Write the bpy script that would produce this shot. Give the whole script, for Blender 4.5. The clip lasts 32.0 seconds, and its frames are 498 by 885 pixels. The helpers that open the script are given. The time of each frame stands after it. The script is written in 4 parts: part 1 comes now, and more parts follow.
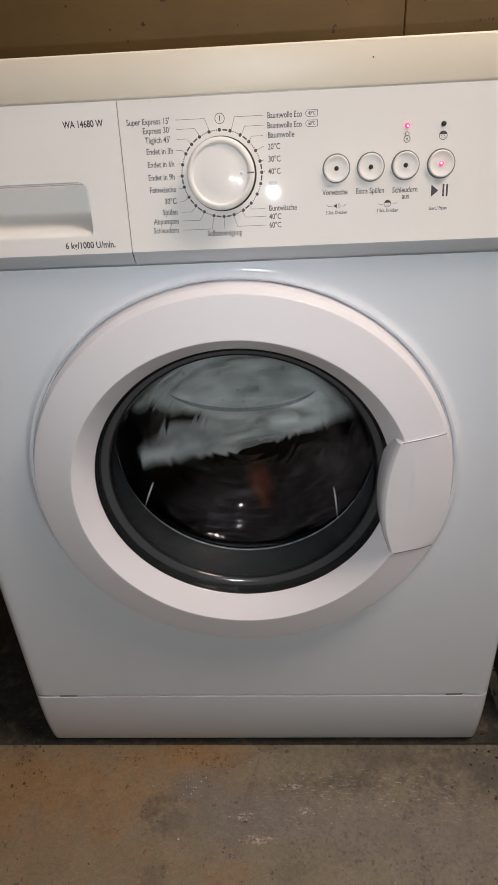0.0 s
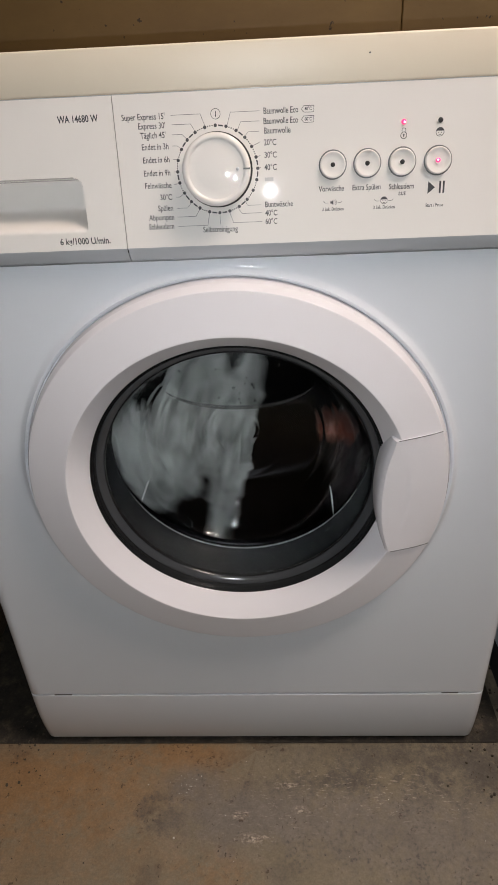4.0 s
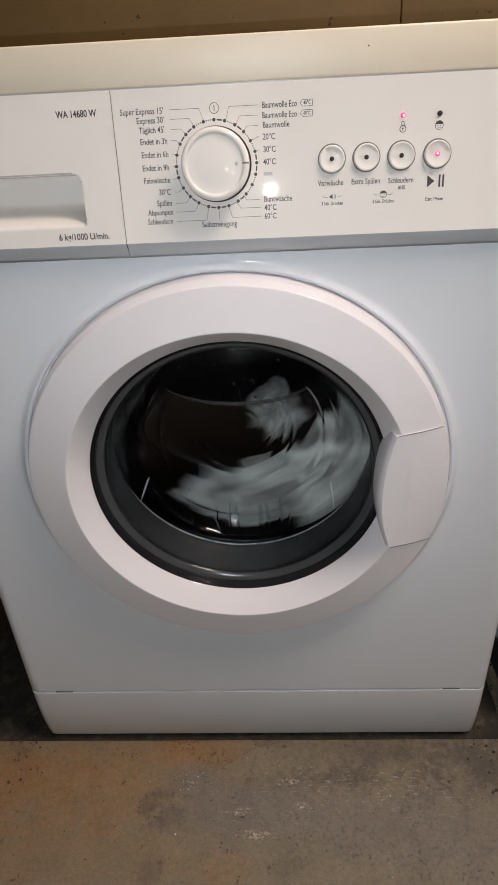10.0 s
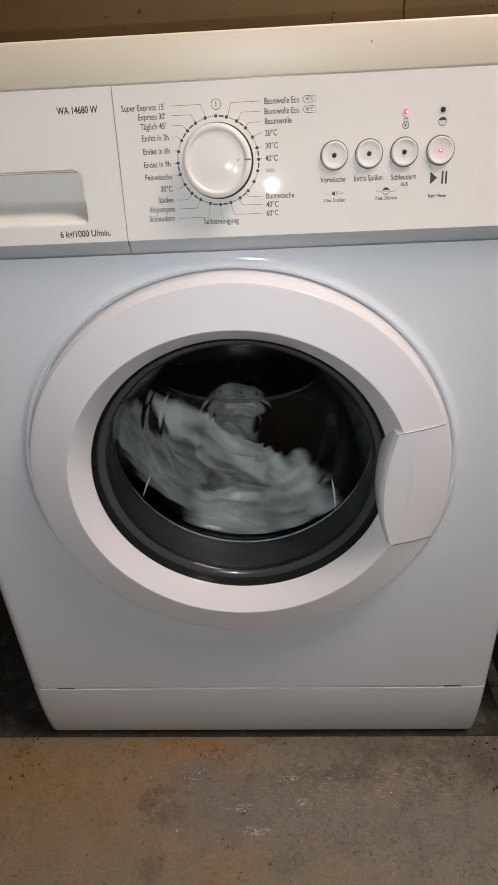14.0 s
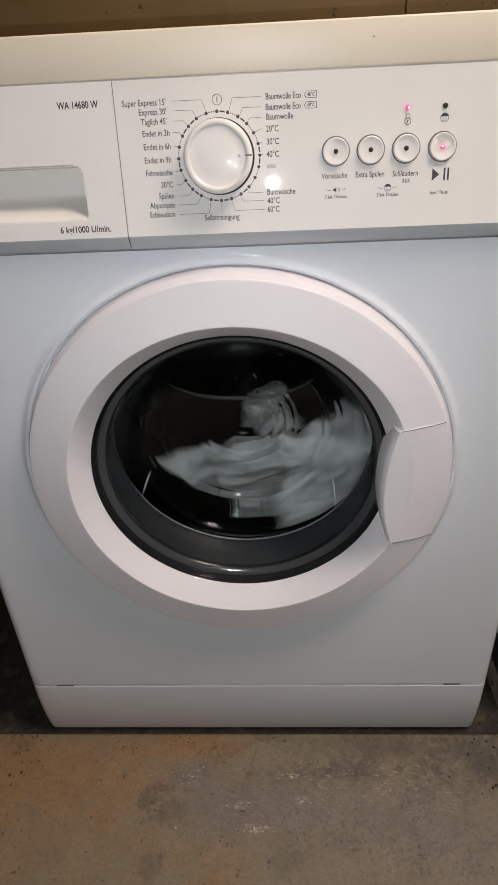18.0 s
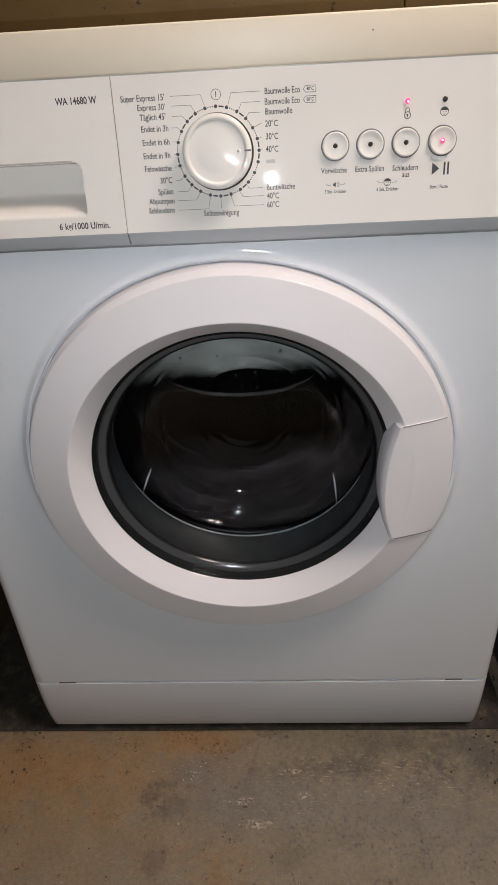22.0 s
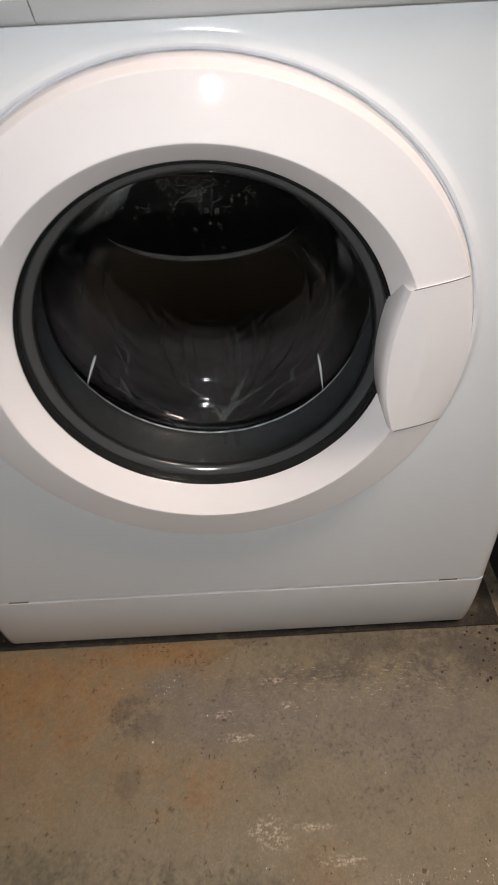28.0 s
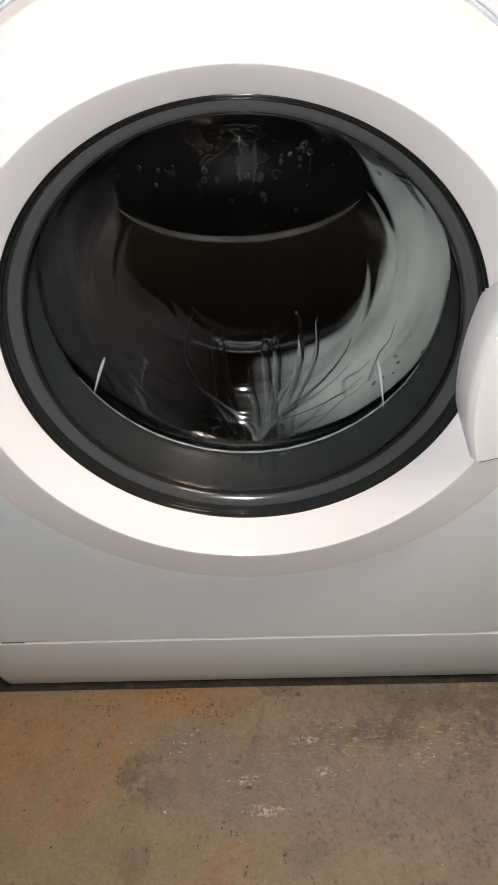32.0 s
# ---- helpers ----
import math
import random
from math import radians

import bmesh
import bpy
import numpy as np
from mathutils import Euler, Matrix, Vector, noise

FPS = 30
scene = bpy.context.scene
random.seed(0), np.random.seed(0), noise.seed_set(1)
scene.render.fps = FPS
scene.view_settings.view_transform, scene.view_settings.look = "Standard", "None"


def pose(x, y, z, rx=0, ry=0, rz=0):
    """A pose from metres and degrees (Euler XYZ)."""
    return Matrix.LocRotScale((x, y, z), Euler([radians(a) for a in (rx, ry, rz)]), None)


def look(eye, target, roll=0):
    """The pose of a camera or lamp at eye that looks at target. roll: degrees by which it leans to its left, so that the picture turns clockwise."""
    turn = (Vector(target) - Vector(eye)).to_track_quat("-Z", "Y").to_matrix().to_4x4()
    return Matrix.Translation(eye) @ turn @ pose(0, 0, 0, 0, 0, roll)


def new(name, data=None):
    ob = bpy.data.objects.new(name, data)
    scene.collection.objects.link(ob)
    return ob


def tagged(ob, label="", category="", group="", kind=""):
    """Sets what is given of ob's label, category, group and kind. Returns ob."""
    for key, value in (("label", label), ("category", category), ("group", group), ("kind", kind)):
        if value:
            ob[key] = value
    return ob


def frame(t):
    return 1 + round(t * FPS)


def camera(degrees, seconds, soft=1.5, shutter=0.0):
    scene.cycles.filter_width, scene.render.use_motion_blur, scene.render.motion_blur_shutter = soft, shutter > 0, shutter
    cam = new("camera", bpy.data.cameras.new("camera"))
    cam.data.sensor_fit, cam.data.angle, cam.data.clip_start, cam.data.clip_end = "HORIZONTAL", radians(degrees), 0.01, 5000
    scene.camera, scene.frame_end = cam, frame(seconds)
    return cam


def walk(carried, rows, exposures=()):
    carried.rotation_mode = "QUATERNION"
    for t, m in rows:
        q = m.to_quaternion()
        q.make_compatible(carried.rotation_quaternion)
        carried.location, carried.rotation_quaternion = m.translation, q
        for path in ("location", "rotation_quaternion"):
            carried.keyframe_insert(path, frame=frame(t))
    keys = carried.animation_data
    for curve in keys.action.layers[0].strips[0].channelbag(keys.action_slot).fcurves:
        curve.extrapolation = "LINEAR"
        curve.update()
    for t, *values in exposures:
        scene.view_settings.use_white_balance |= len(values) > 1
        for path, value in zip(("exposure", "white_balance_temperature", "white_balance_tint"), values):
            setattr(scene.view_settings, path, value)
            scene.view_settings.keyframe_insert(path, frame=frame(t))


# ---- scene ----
cam = camera(42.95, 32.0, 1.1, 0.4)


def eye(x, y, z, yaw, pitch, roll):
    """A camera pose: turned left by yaw, tilted up by pitch, leaned left by roll."""
    return pose(x, y, z, 0, 0, yaw) @ pose(0, 0, 0, 90 + pitch) @ pose(0, 0, 0, 0, 0, roll)


PATH = [
    (0, 0.0395, -0.5349, 0.8304, 3.42, -31.07, -3.22),
    (0.5, 0.0392, -0.5345, 0.8307, 3.27, -31.12, -3.18),
    (1, 0.0405, -0.5348, 0.8293, 3.28, -31.07, -3.17),
    (1.5, 0.0396, -0.5349, 0.8289, 3.14, -31.08, -3.15),
    (2, 0.0400, -0.5341, 0.8285, 3.10, -31.16, -3.17),
    (2.5, 0.0405, -0.5348, 0.8281, 2.87, -31.15, -2.91),
    (3, 0.0409, -0.5345, 0.8282, 3.09, -31.14, -2.86),
    (3.5, 0.0403, -0.5331, 0.8283, 3.09, -31.21, -2.96),
    (5.5, 0.0402, -0.5345, 0.8280, 3.04, -31.12, -2.94),
    (6, 0.0393, -0.5336, 0.8279, 2.98, -31.22, -2.93),
    (6.5, 0.0402, -0.5338, 0.8273, 2.96, -31.18, -2.93),
    (7, 0.0405, -0.5335, 0.8263, 3.13, -31.28, -3.07),
    (7.5, 0.0406, -0.5328, 0.8268, 3.34, -31.40, -3.25),
    (8, 0.0409, -0.5332, 0.8266, 3.26, -31.32, -3.12),
    (8.5, 0.0402, -0.5333, 0.8271, 3.22, -31.33, -3.10),
    (9, 0.0407, -0.5334, 0.8269, 3.19, -31.32, -3.11),
    (9.5, 0.0405, -0.5335, 0.8260, 3.16, -31.29, -3.21),
    (10, 0.0411, -0.5343, 0.8254, 3.20, -31.30, -3.22),
    (10.5, 0.0406, -0.5334, 0.8280, 3.22, -31.41, -3.17),
    (11, 0.0406, -0.5327, 0.8276, 3.26, -31.45, -3.08),
    (11.5, 0.0405, -0.5322, 0.8263, 3.26, -31.53, -3.27),
    (12, 0.0411, -0.5339, 0.8251, 3.25, -31.44, -3.21),
    (12.5, 0.0412, -0.5326, 0.8257, 3.20, -31.57, -3.16),
    (13, 0.0402, -0.5329, 0.8261, 3.24, -31.56, -3.15),
    (13.5, 0.0403, -0.5320, 0.8263, 3.34, -31.63, -3.18),
    (14, 0.0406, -0.5325, 0.8261, 3.34, -31.65, -3.24),
    (14.5, 0.0395, -0.5326, 0.8251, 3.20, -31.65, -3.27),
    (16.5, 0.0399, -0.5320, 0.8245, 3.22, -31.75, -3.17),
    (17, 0.0403, -0.5319, 0.8245, 3.18, -31.81, -3.14),
    (17.5, 0.0401, -0.5317, 0.8250, 3.24, -31.82, -3.16),
    (18, 0.0404, -0.5314, 0.8248, 3.36, -31.84, -3.08),
    (18.5, 0.0395, -0.5315, 0.8251, 3.24, -31.83, -3.08),
    (19, 0.0401, -0.5326, 0.8238, 3.34, -31.69, -3.20),
    (19.5, 0.0412, -0.5314, 0.8239, 3.42, -31.79, -3.26),
    (20, 0.0403, -0.5320, 0.8247, 3.44, -31.85, -3.27),
    (20.5, 0.0400, -0.5320, 0.8246, 3.51, -31.85, -3.27),
    (21, 0.0404, -0.5314, 0.8245, 3.60, -31.99, -3.40),
    (21.5, 0.0404, -0.5318, 0.8240, 3.58, -31.99, -3.43),
    (22, 0.0401, -0.5313, 0.8239, 3.42, -32.11, -3.41),
    (22.5, 0.0404, -0.5316, 0.8254, 3.55, -32.03, -3.44),
    (23, 0.0400, -0.5319, 0.8252, 3.56, -32.09, -3.40),
    (23.4, 0.0445, -0.5285, 0.8216, 3.96, -32.82, -3.91),
    (23.6, 0.0450, -0.5115, 0.8081, 4.15, -35.33, -4.61),
    (23.7, 0.0461, -0.4989, 0.7988, 4.63, -37.41, -5.30),
    (23.8, 0.0427, -0.4849, 0.7831, 3.29, -39.03, -4.15),
    (24, 0.0352, -0.4771, 0.7697, 1.87, -40.02, -2.68),
    (24.5, 0.0290, -0.4738, 0.7588, 1.25, -40.80, -1.75),
    (25, 0.0276, -0.4738, 0.7570, 1.55, -41.55, -2.00),
    (25.5, 0.0291, -0.4745, 0.7568, 1.88, -41.53, -2.41),
    (27.5, 0.0270, -0.4740, 0.7607, 1.92, -41.17, -2.70),
    (28, 0.0287, -0.4321, 0.7477, 0.01, -42.20, -3.13),
    (28.2, 0.0144, -0.4040, 0.7259, -1.80, -42.11, -2.21),
    (28.3, 0.0138, -0.3846, 0.7156, -0.60, -42.07, -2.49),
    (28.4, 0.0150, -0.3682, 0.7078, 0.42, -42.19, -2.58),
    (28.8, 0.0089, -0.3323, 0.6885, 1.96, -43.14, -2.69),
    (29, 0.0094, -0.3366, 0.6881, 1.71, -42.86, -2.79),
    (29.5, 0.0136, -0.3390, 0.6877, 2.06, -42.36, -3.08),
    (30, 0.0080, -0.3359, 0.6878, 1.47, -42.34, -2.79),
    (30.5, 0.0087, -0.3477, 0.6900, 1.94, -41.77, -2.83),
    (31, 0.0124, -0.3423, 0.6891, 2.57, -41.77, -3.23),
    (31.5, 0.0121, -0.3405, 0.6885, 2.53, -41.88, -3.16),
    (32, 0.0131, -0.3342, 0.6874, 2.48, -42.20, -3.53),
]
walk(cam, [(t, eye(*row)) for t, *row in PATH], [(0, 0.03, 6550, 10), (23.2, 0.03, 6550, 10), (24.4, 0.18, 6800, 10), (27.6, 0.20, 6900, 10), (28.8, 0.22, 7000, 10), (32, 0.22, 7050, 10)])

# ---------------------------------------------------------------- light
world = bpy.data.worlds.new("cellar_air")
world.use_nodes = True
world.node_tree.nodes["Background"].inputs[0].default_value = (0.03, 0.025, 0.02, 1)
world.node_tree.nodes["Background"].inputs[1].default_value = 0.3
scene.world = world


def lamp(name, place, target, watts, size, colour):
    data = bpy.data.lights.new(name, "AREA")
    data.shape, data.size, data.energy, data.color = "DISK", size, watts, colour
    ob = new(name, data)
    ob.matrix_world = look(place, target)
    return ob


lamp("cellar_lamp", (0.74, -0.37, 1.97), (0.1, -0.05, 0.4), 21.0, 0.5, (1.0, 0.84, 0.74))

# ---------------------------------------------------------------- materials
def node_mat(name):
    m = bpy.data.materials.new(name)
    m.use_nodes = True
    nt = m.node_tree
    return m, nt, nt.nodes["Principled BSDF"]


def noise_node(nt, scale, detail=4.0, rough=0.6, coord="Object", stretch=None):
    tc = nt.nodes.new("ShaderNodeTexCoord")
    n = nt.nodes.new("ShaderNodeTexNoise")
    n.inputs["Scale"].default_value, n.inputs["Detail"].default_value, n.inputs["Roughness"].default_value = scale, detail, rough
    if stretch:
        mp = nt.nodes.new("ShaderNodeMapping")
        mp.inputs["Scale"].default_value = stretch
        nt.links.new(tc.outputs[coord], mp.inputs[0])
        nt.links.new(mp.outputs[0], n.inputs["Vector"])
    else:
        nt.links.new(tc.outputs[coord], n.inputs["Vector"])
    return n


def ramp(nt, source, stops):
    r = nt.nodes.new("ShaderNodeValToRGB")
    while len(r.color_ramp.elements) < len(stops):
        r.color_ramp.elements.new(0.5)
    for e, (p, c) in zip(r.color_ramp.elements, stops):
        e.position, e.color = p, (*c, 1) if len(c) == 3 else c
    nt.links.new(source, r.inputs[0])
    return r.outputs[0]


def mix(nt, fac, a, b, kind="MIX"):
    m = nt.nodes.new("ShaderNodeMix")
    m.data_type, m.blend_type = "RGBA", kind
    for sock, v in ((m.inputs[0], fac), (m.inputs[6], a), (m.inputs[7], b)):
        if isinstance(v, bpy.types.NodeSocket):
            nt.links.new(v, sock)
        elif isinstance(v, (int, float)):
            sock.default_value = v
        else:
            sock.default_value = (*v, 1)
    return m.outputs[2]


def bump(nt, bsdf, source, strength, distance):
    b = nt.nodes.new("ShaderNodeBump")
    b.inputs["Strength"].default_value, b.inputs["Distance"].default_value = strength, distance
    nt.links.new(source, b.inputs["Height"])
    nt.links.new(b.outputs[0], bsdf.inputs["Normal"])
    return b


def painted(name, colour, rough, grain=0.03, metallic=0.0, scale=60, relief=0.05, coat=0.0, even=False):
    """A smooth made surface: paint, plastic, rubber or metal, with faint mottling and relief."""
    m, nt, b = node_mat(name)
    n = noise_node(nt, 7, 3)
    n2 = noise_node(nt, scale, 5)
    low = tuple(max(c * (1 - grain), 0) for c in colour)
    high = tuple(min(c * (1 + grain), 1) for c in colour)
    nt.links.new(ramp(nt, n.outputs[0], [(0.3, low), (0.7, high)]), b.inputs["Base Color"])
    rr = nt.nodes.new("ShaderNodeMapRange")
    rr.inputs["To Min"].default_value, rr.inputs["To Max"].default_value = rough * 0.85, rough * 1.2
    nt.links.new(n2.outputs[0], rr.inputs["Value"])
    if even:
        b.inputs["Roughness"].default_value = rough
    else:
        nt.links.new(rr.outputs[0], b.inputs["Roughness"])
    b.inputs["Metallic"].default_value = metallic
    b.inputs["Coat Weight"].default_value = coat
    if relief:
        bump(nt, b, n2.outputs[0], relief, 0.0004)
    return m


ENAMEL = painted("white_enamel", (0.705, 0.738, 0.782), 0.11, 0.015, relief=0.12, scale=400)
PLASTIC = painted("white_plastic", (0.785, 0.758, 0.72), 0.031, 0.015, relief=0.015, scale=300)
DOOR_PLASTIC = painted("door_plastic", (0.748, 0.727, 0.748), 0.05, 0.012, relief=0.02, scale=200)
TRIM = painted("grey_trim", (0.48, 0.50, 0.52), 0.3, 0.03)
WORKTOP = painted("cream_worktop", (0.80, 0.71, 0.565), 0.4, 0.02, relief=0.1, scale=500)
INK = painted("dark_print", (0.05, 0.05, 0.055), 0.5, 0.1, relief=0)
LINE_INK = painted("grey_print", (0.16, 0.16, 0.16), 0.5, 0.1, relief=0)
# pale grey, to put the glint on the wet lip into the colour
EDGE_GLINT = painted("pale_edge_glint", (0.34, 0.35, 0.35), 0.15, 0.2, relief=0)
RUBBER = painted("grey_rubber", (0.028, 0.029, 0.031), 0.27, 0.02, relief=0, even=True)
FLANGE = painted("grey_glass_flange", (0.055, 0.059, 0.064), 0.14, 0.04, relief=0, even=True)
DULL_GLASS = painted("dull_glass_edge", (0.075, 0.070, 0.066), 0.45, 0.3, relief=0)
DULL_GLASS.node_tree.nodes["Principled BSDF"].inputs["Alpha"].default_value = 0.28
PALE_REFLECTION = painted("pale_torch_reflection", (0.55, 0.58, 0.60), 0.25, 0.05, relief=0)
PALE_REFLECTION.node_tree.nodes["Principled BSDF"].inputs["Alpha"].default_value = 0.8
SEAL = painted("black_seal", (0.018, 0.019, 0.020), 0.13, 0.2, relief=0.03)
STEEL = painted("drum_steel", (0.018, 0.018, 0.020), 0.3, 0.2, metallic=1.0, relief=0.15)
RING_GREY = painted("dark_grey_ring", (0.14, 0.14, 0.14), 0.35, 0.1, relief=0)
GLARE_INK = painted("glare_paled_print", (0.55, 0.545, 0.53), 0.031, 0.05, relief=0)
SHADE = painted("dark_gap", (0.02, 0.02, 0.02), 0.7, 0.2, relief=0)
BACK_METAL = painted("galvanised_back", (0.35, 0.35, 0.35), 0.5, 0.1, metallic=0.5)


def glow(name, colour, strength):
    m, nt, b = node_mat(name)
    b.inputs["Base Color"].default_value = (*colour, 1)
    b.inputs["Emission Color"].default_value = (*colour, 1)
    b.inputs["Emission Strength"].default_value = strength
    return m


RED_GLOW = glow("red_led", (1.0, 0.05, 0.20), 1.1)
CORE_GLOW = glow("red_led_core", (1.0, 0.62, 0.72), 1.5)
TORCH_GLOW = glow("torch_led", (0.905, 0.95, 1.0), 80000.0)


def glass_material():
    m, nt, b = node_mat("door_glass")
    b.inputs["Base Color"].default_value = (0.74, 0.76, 0.76, 1)
    b.inputs["Roughness"].default_value = 0.025
    b.inputs["IOR"].default_value = 1.23
    b.inputs["Transmission Weight"].default_value = 1.0
    b.inputs["Coat Weight"].default_value = 0.15
    b.inputs["Coat Roughness"].default_value = 0.055
    ripple = noise_node(nt, 45, 2)
    bump(nt, b, ripple.outputs[0], 0.08, 0.002)
    return m


GLASS = glass_material()


def water_material():
    """Soapy rinse water, a little milky."""
    m, nt, b = node_mat("water")
    b.inputs["Base Color"].default_value = (0.90, 0.93, 0.93, 1)
    b.inputs["Roughness"].default_value = 0.03
    b.inputs["IOR"].default_value = 1.33
    b.inputs["Transmission Weight"].default_value = 0.975
    return m


WATER = water_material()
CLEAR_WATER = water_material()
CLEAR_WATER.node_tree.nodes["Principled BSDF"].inputs["Transmission Weight"].default_value = 1.0


def cloth(name, dark, light):
    """Wet cotton: soft blotches and fine crumples, thin enough to let a little light through."""
    m, nt, b = node_mat(name)
    n = noise_node(nt, 42, 5, 0.62, stretch=(0.28, 1, 1))
    fine = noise_node(nt, 120, 5, 0.65, stretch=(0.35, 1, 1))
    nt.links.new(ramp(nt, n.outputs[0], [(0.34, dark), (0.62, light)]), b.inputs["Base Color"])
    b.inputs["Roughness"].default_value = 0.62
    b.inputs["Sheen Weight"].default_value = 0.1
    bump(nt, b, fine.outputs[0], 0.35, 0.003)
    return m


WHITE_CLOTH = cloth("wet_white_cotton", (0.20, 0.21, 0.205), (0.52, 0.535, 0.52))
PURPLE_CLOTH = cloth("wet_dark_cotton", (0.006, 0.004, 0.005), (0.022, 0.013, 0.016))
RED_CLOTH = cloth("wet_orange_cotton", (0.075, 0.011, 0.004), (0.15, 0.030, 0.010))


def grime_noise(nt):
    """Fine crumbs, stretched a little along the walls."""
    return noise_node(nt, 240, 4, 0.6, stretch=(0.8, 1.2, 1)).outputs[0]


def floor_material():
    """Worn cellar concrete: brown stains on one side, dark grey on the other, pits and pale scuffs."""
    m, nt, b = node_mat("cellar_concrete")
    tc = nt.nodes.new("ShaderNodeTexCoord")
    mid = noise_node(nt, 24, 6, 0.7)
    fine = noise_node(nt, 160, 4, 0.7)

    def calc(op, a, c):
        n = nt.nodes.new("ShaderNodeMath")
        n.operation = op
        for s, v in zip(n.inputs, (a, c)):
            if isinstance(v, bpy.types.NodeSocket):
                nt.links.new(v, s)
            else:
                s.default_value = v
        return n.outputs[0]

    warp = noise_node(nt, 16, 8, 0.78)
    fray = noise_node(nt, 85, 6, 0.7)
    frayed = calc("ADD", calc("MULTIPLY", warp.outputs[0], 0.62), calc("MULTIPLY", fray.outputs[0], 0.38))

    def patch(x, y, rx, ry, edge=0.7, ragged=3.0):
        """A ragged stain round (x, y): 1 inside, 0 outside."""
        mp = nt.nodes.new("ShaderNodeMapping")
        mp.vector_type = "TEXTURE"
        mp.inputs["Location"].default_value, mp.inputs["Scale"].default_value = (x, y, 0), (rx, ry, 10)
        nt.links.new(tc.outputs["Object"], mp.inputs[0])
        ln = nt.nodes.new("ShaderNodeVectorMath")
        ln.operation = "LENGTH"
        nt.links.new(mp.outputs[0], ln.inputs[0])
        d = calc("ADD", ln.outputs["Value"], calc("MULTIPLY", calc("SUBTRACT", frayed, 0.5), ragged * 2.4))
        return ramp(nt, d, [(1 - edge, (1, 1, 1)), (1.0, (0, 0, 0))])

    grain = noise_node(nt, 420, 3, 0.6)
    speck = noise_node(nt, 210, 5, 0.62)

    def spread(paint, base, spots, amount, edge=0.7, ragged=2.4, through_mask=None):
        """Lays a paint over the base inside ragged spots."""
        for p in spots:
            f = mix(nt, amount, (0, 0, 0), patch(*p, edge, ragged))
            if through_mask is not None:
                f = mix(nt, 1.0, f, through_mask, "MULTIPLY")
            base = mix(nt, f, base, paint)
        return base

    base = ramp(nt, mid.outputs[0], [(0.25, (0.165, 0.142, 0.100)), (0.5, (0.192, 0.167, 0.119)), (0.75, (0.222, 0.195, 0.148))])
    ochre = ramp(nt, mid.outputs[0], [(0.25, (0.215, 0.122, 0.052)), (0.5, (0.245, 0.150, 0.070)), (0.78, (0.275, 0.185, 0.100))])
    trodden = ramp(nt, mid.outputs[0], [(0.25, (0.135, 0.122, 0.108)), (0.5, (0.170, 0.154, 0.134)), (0.78, (0.215, 0.195, 0.170))])
    dark_tone = ramp(nt, mid.outputs[0], [(0.25, (0.058, 0.051, 0.043)), (0.5, (0.088, 0.079, 0.067)), (0.8, (0.130, 0.117, 0.098))])
    olive = ramp(nt, mid.outputs[0], [(0.3, (0.088, 0.086, 0.060)), (0.7, (0.135, 0.130, 0.094))])
    pale = ramp(nt, speck.outputs[0], [(0.35, (0.22, 0.19, 0.145)), (0.6, (0.50, 0.45, 0.38))])
    # the damp ochre side, then the trodden grey middle, the darker strip along the machine and the green-grey foot
    base = spread(ochre, base, ((-0.36, -0.05, 0.40, 0.085), (-0.10, 0.0, 0.115, 0.035)), 0.9, 0.75, 1.3)
    base = spread(ochre, base, ((-0.24, -0.14, 0.26, 0.075), (-0.045, -0.175, 0.05, 0.05), (0.075, -0.27, 0.05, 0.045), (0.24, -0.31, 0.12, 0.035)), 0.42, 0.9, 2.4)
    base = spread(trodden, base, ((0.03, -0.085, 0.19, 0.060), (0.21, -0.11, 0.20, 0.085), (-0.085, -0.05, 0.055, 0.03), (-0.03, -0.09, 0.09, 0.04)), 0.9, 0.8, 1.6)
    base = spread(dark_tone, base, ((0.19, -0.012, 0.24, 0.040), (0.31, -0.035, 0.13, 0.055), (0.33, 0.06, 0.12, 0.10), (-0.36, 0.08, 0.10, 0.09), (0.10, -0.045, 0.13, 0.020)), 0.80, 0.95, 2.2)
    base = spread(dark_tone, base, ((-0.138, -0.083, 0.019, 0.017), (-0.130, -0.102, 0.020, 0.014), (-0.112, -0.092, 0.026, 0.022), (-0.125, -0.066, 0.018, 0.012)), 0.46, 0.65, 3.4)
    base = spread(dark_tone, base, ((-0.126, -0.160, 0.018, 0.024), (0.035, -0.155, 0.022, 0.022)), 0.4, 0.6, 2.2)
    base = spread(olive, base, ((-0.005, -0.290, 0.115, 0.052), (-0.26, -0.275, 0.20, 0.055), (-0.11, -0.285, 0.10, 0.03)), 0.95, 0.7, 2.0)
    # sooty speckle, thick in places
    dots = ramp(nt, speck.outputs[0], [(0.52, (0, 0, 0)), (0.60, (0.9, 0.9, 0.9))])
    base = spread((0.070, 0.064, 0.056), base, ((0.215, -0.100, 0.055, 0.050), (0.115, -0.120, 0.075, 0.040), (0.058, -0.138, 0.035, 0.030), (0.165, -0.145, 0.06, 0.02), (0.21, -0.155, 0.11, 0.035), (0.13, -0.19, 0.09, 0.03), (-0.16, -0.235, 0.12, 0.030), (-0.02, -0.275, 0.10, 0.03)), 0.55, 0.9, 3.0, dots)
    # pale dry scuffs: short strokes brushed across
    tilt = nt.nodes.new("ShaderNodeMapping")
    tilt.inputs["Rotation"].default_value, tilt.inputs["Scale"].default_value = (0, 0, 0.30), (0.30, 1.0, 1.0)
    nt.links.new(tc.outputs["Object"], tilt.inputs[0])
    dash = nt.nodes.new("ShaderNodeTexNoise")
    dash.inputs["Scale"].default_value, dash.inputs["Detail"].default_value, dash.inputs["Roughness"].default_value = 300, 4, 0.7
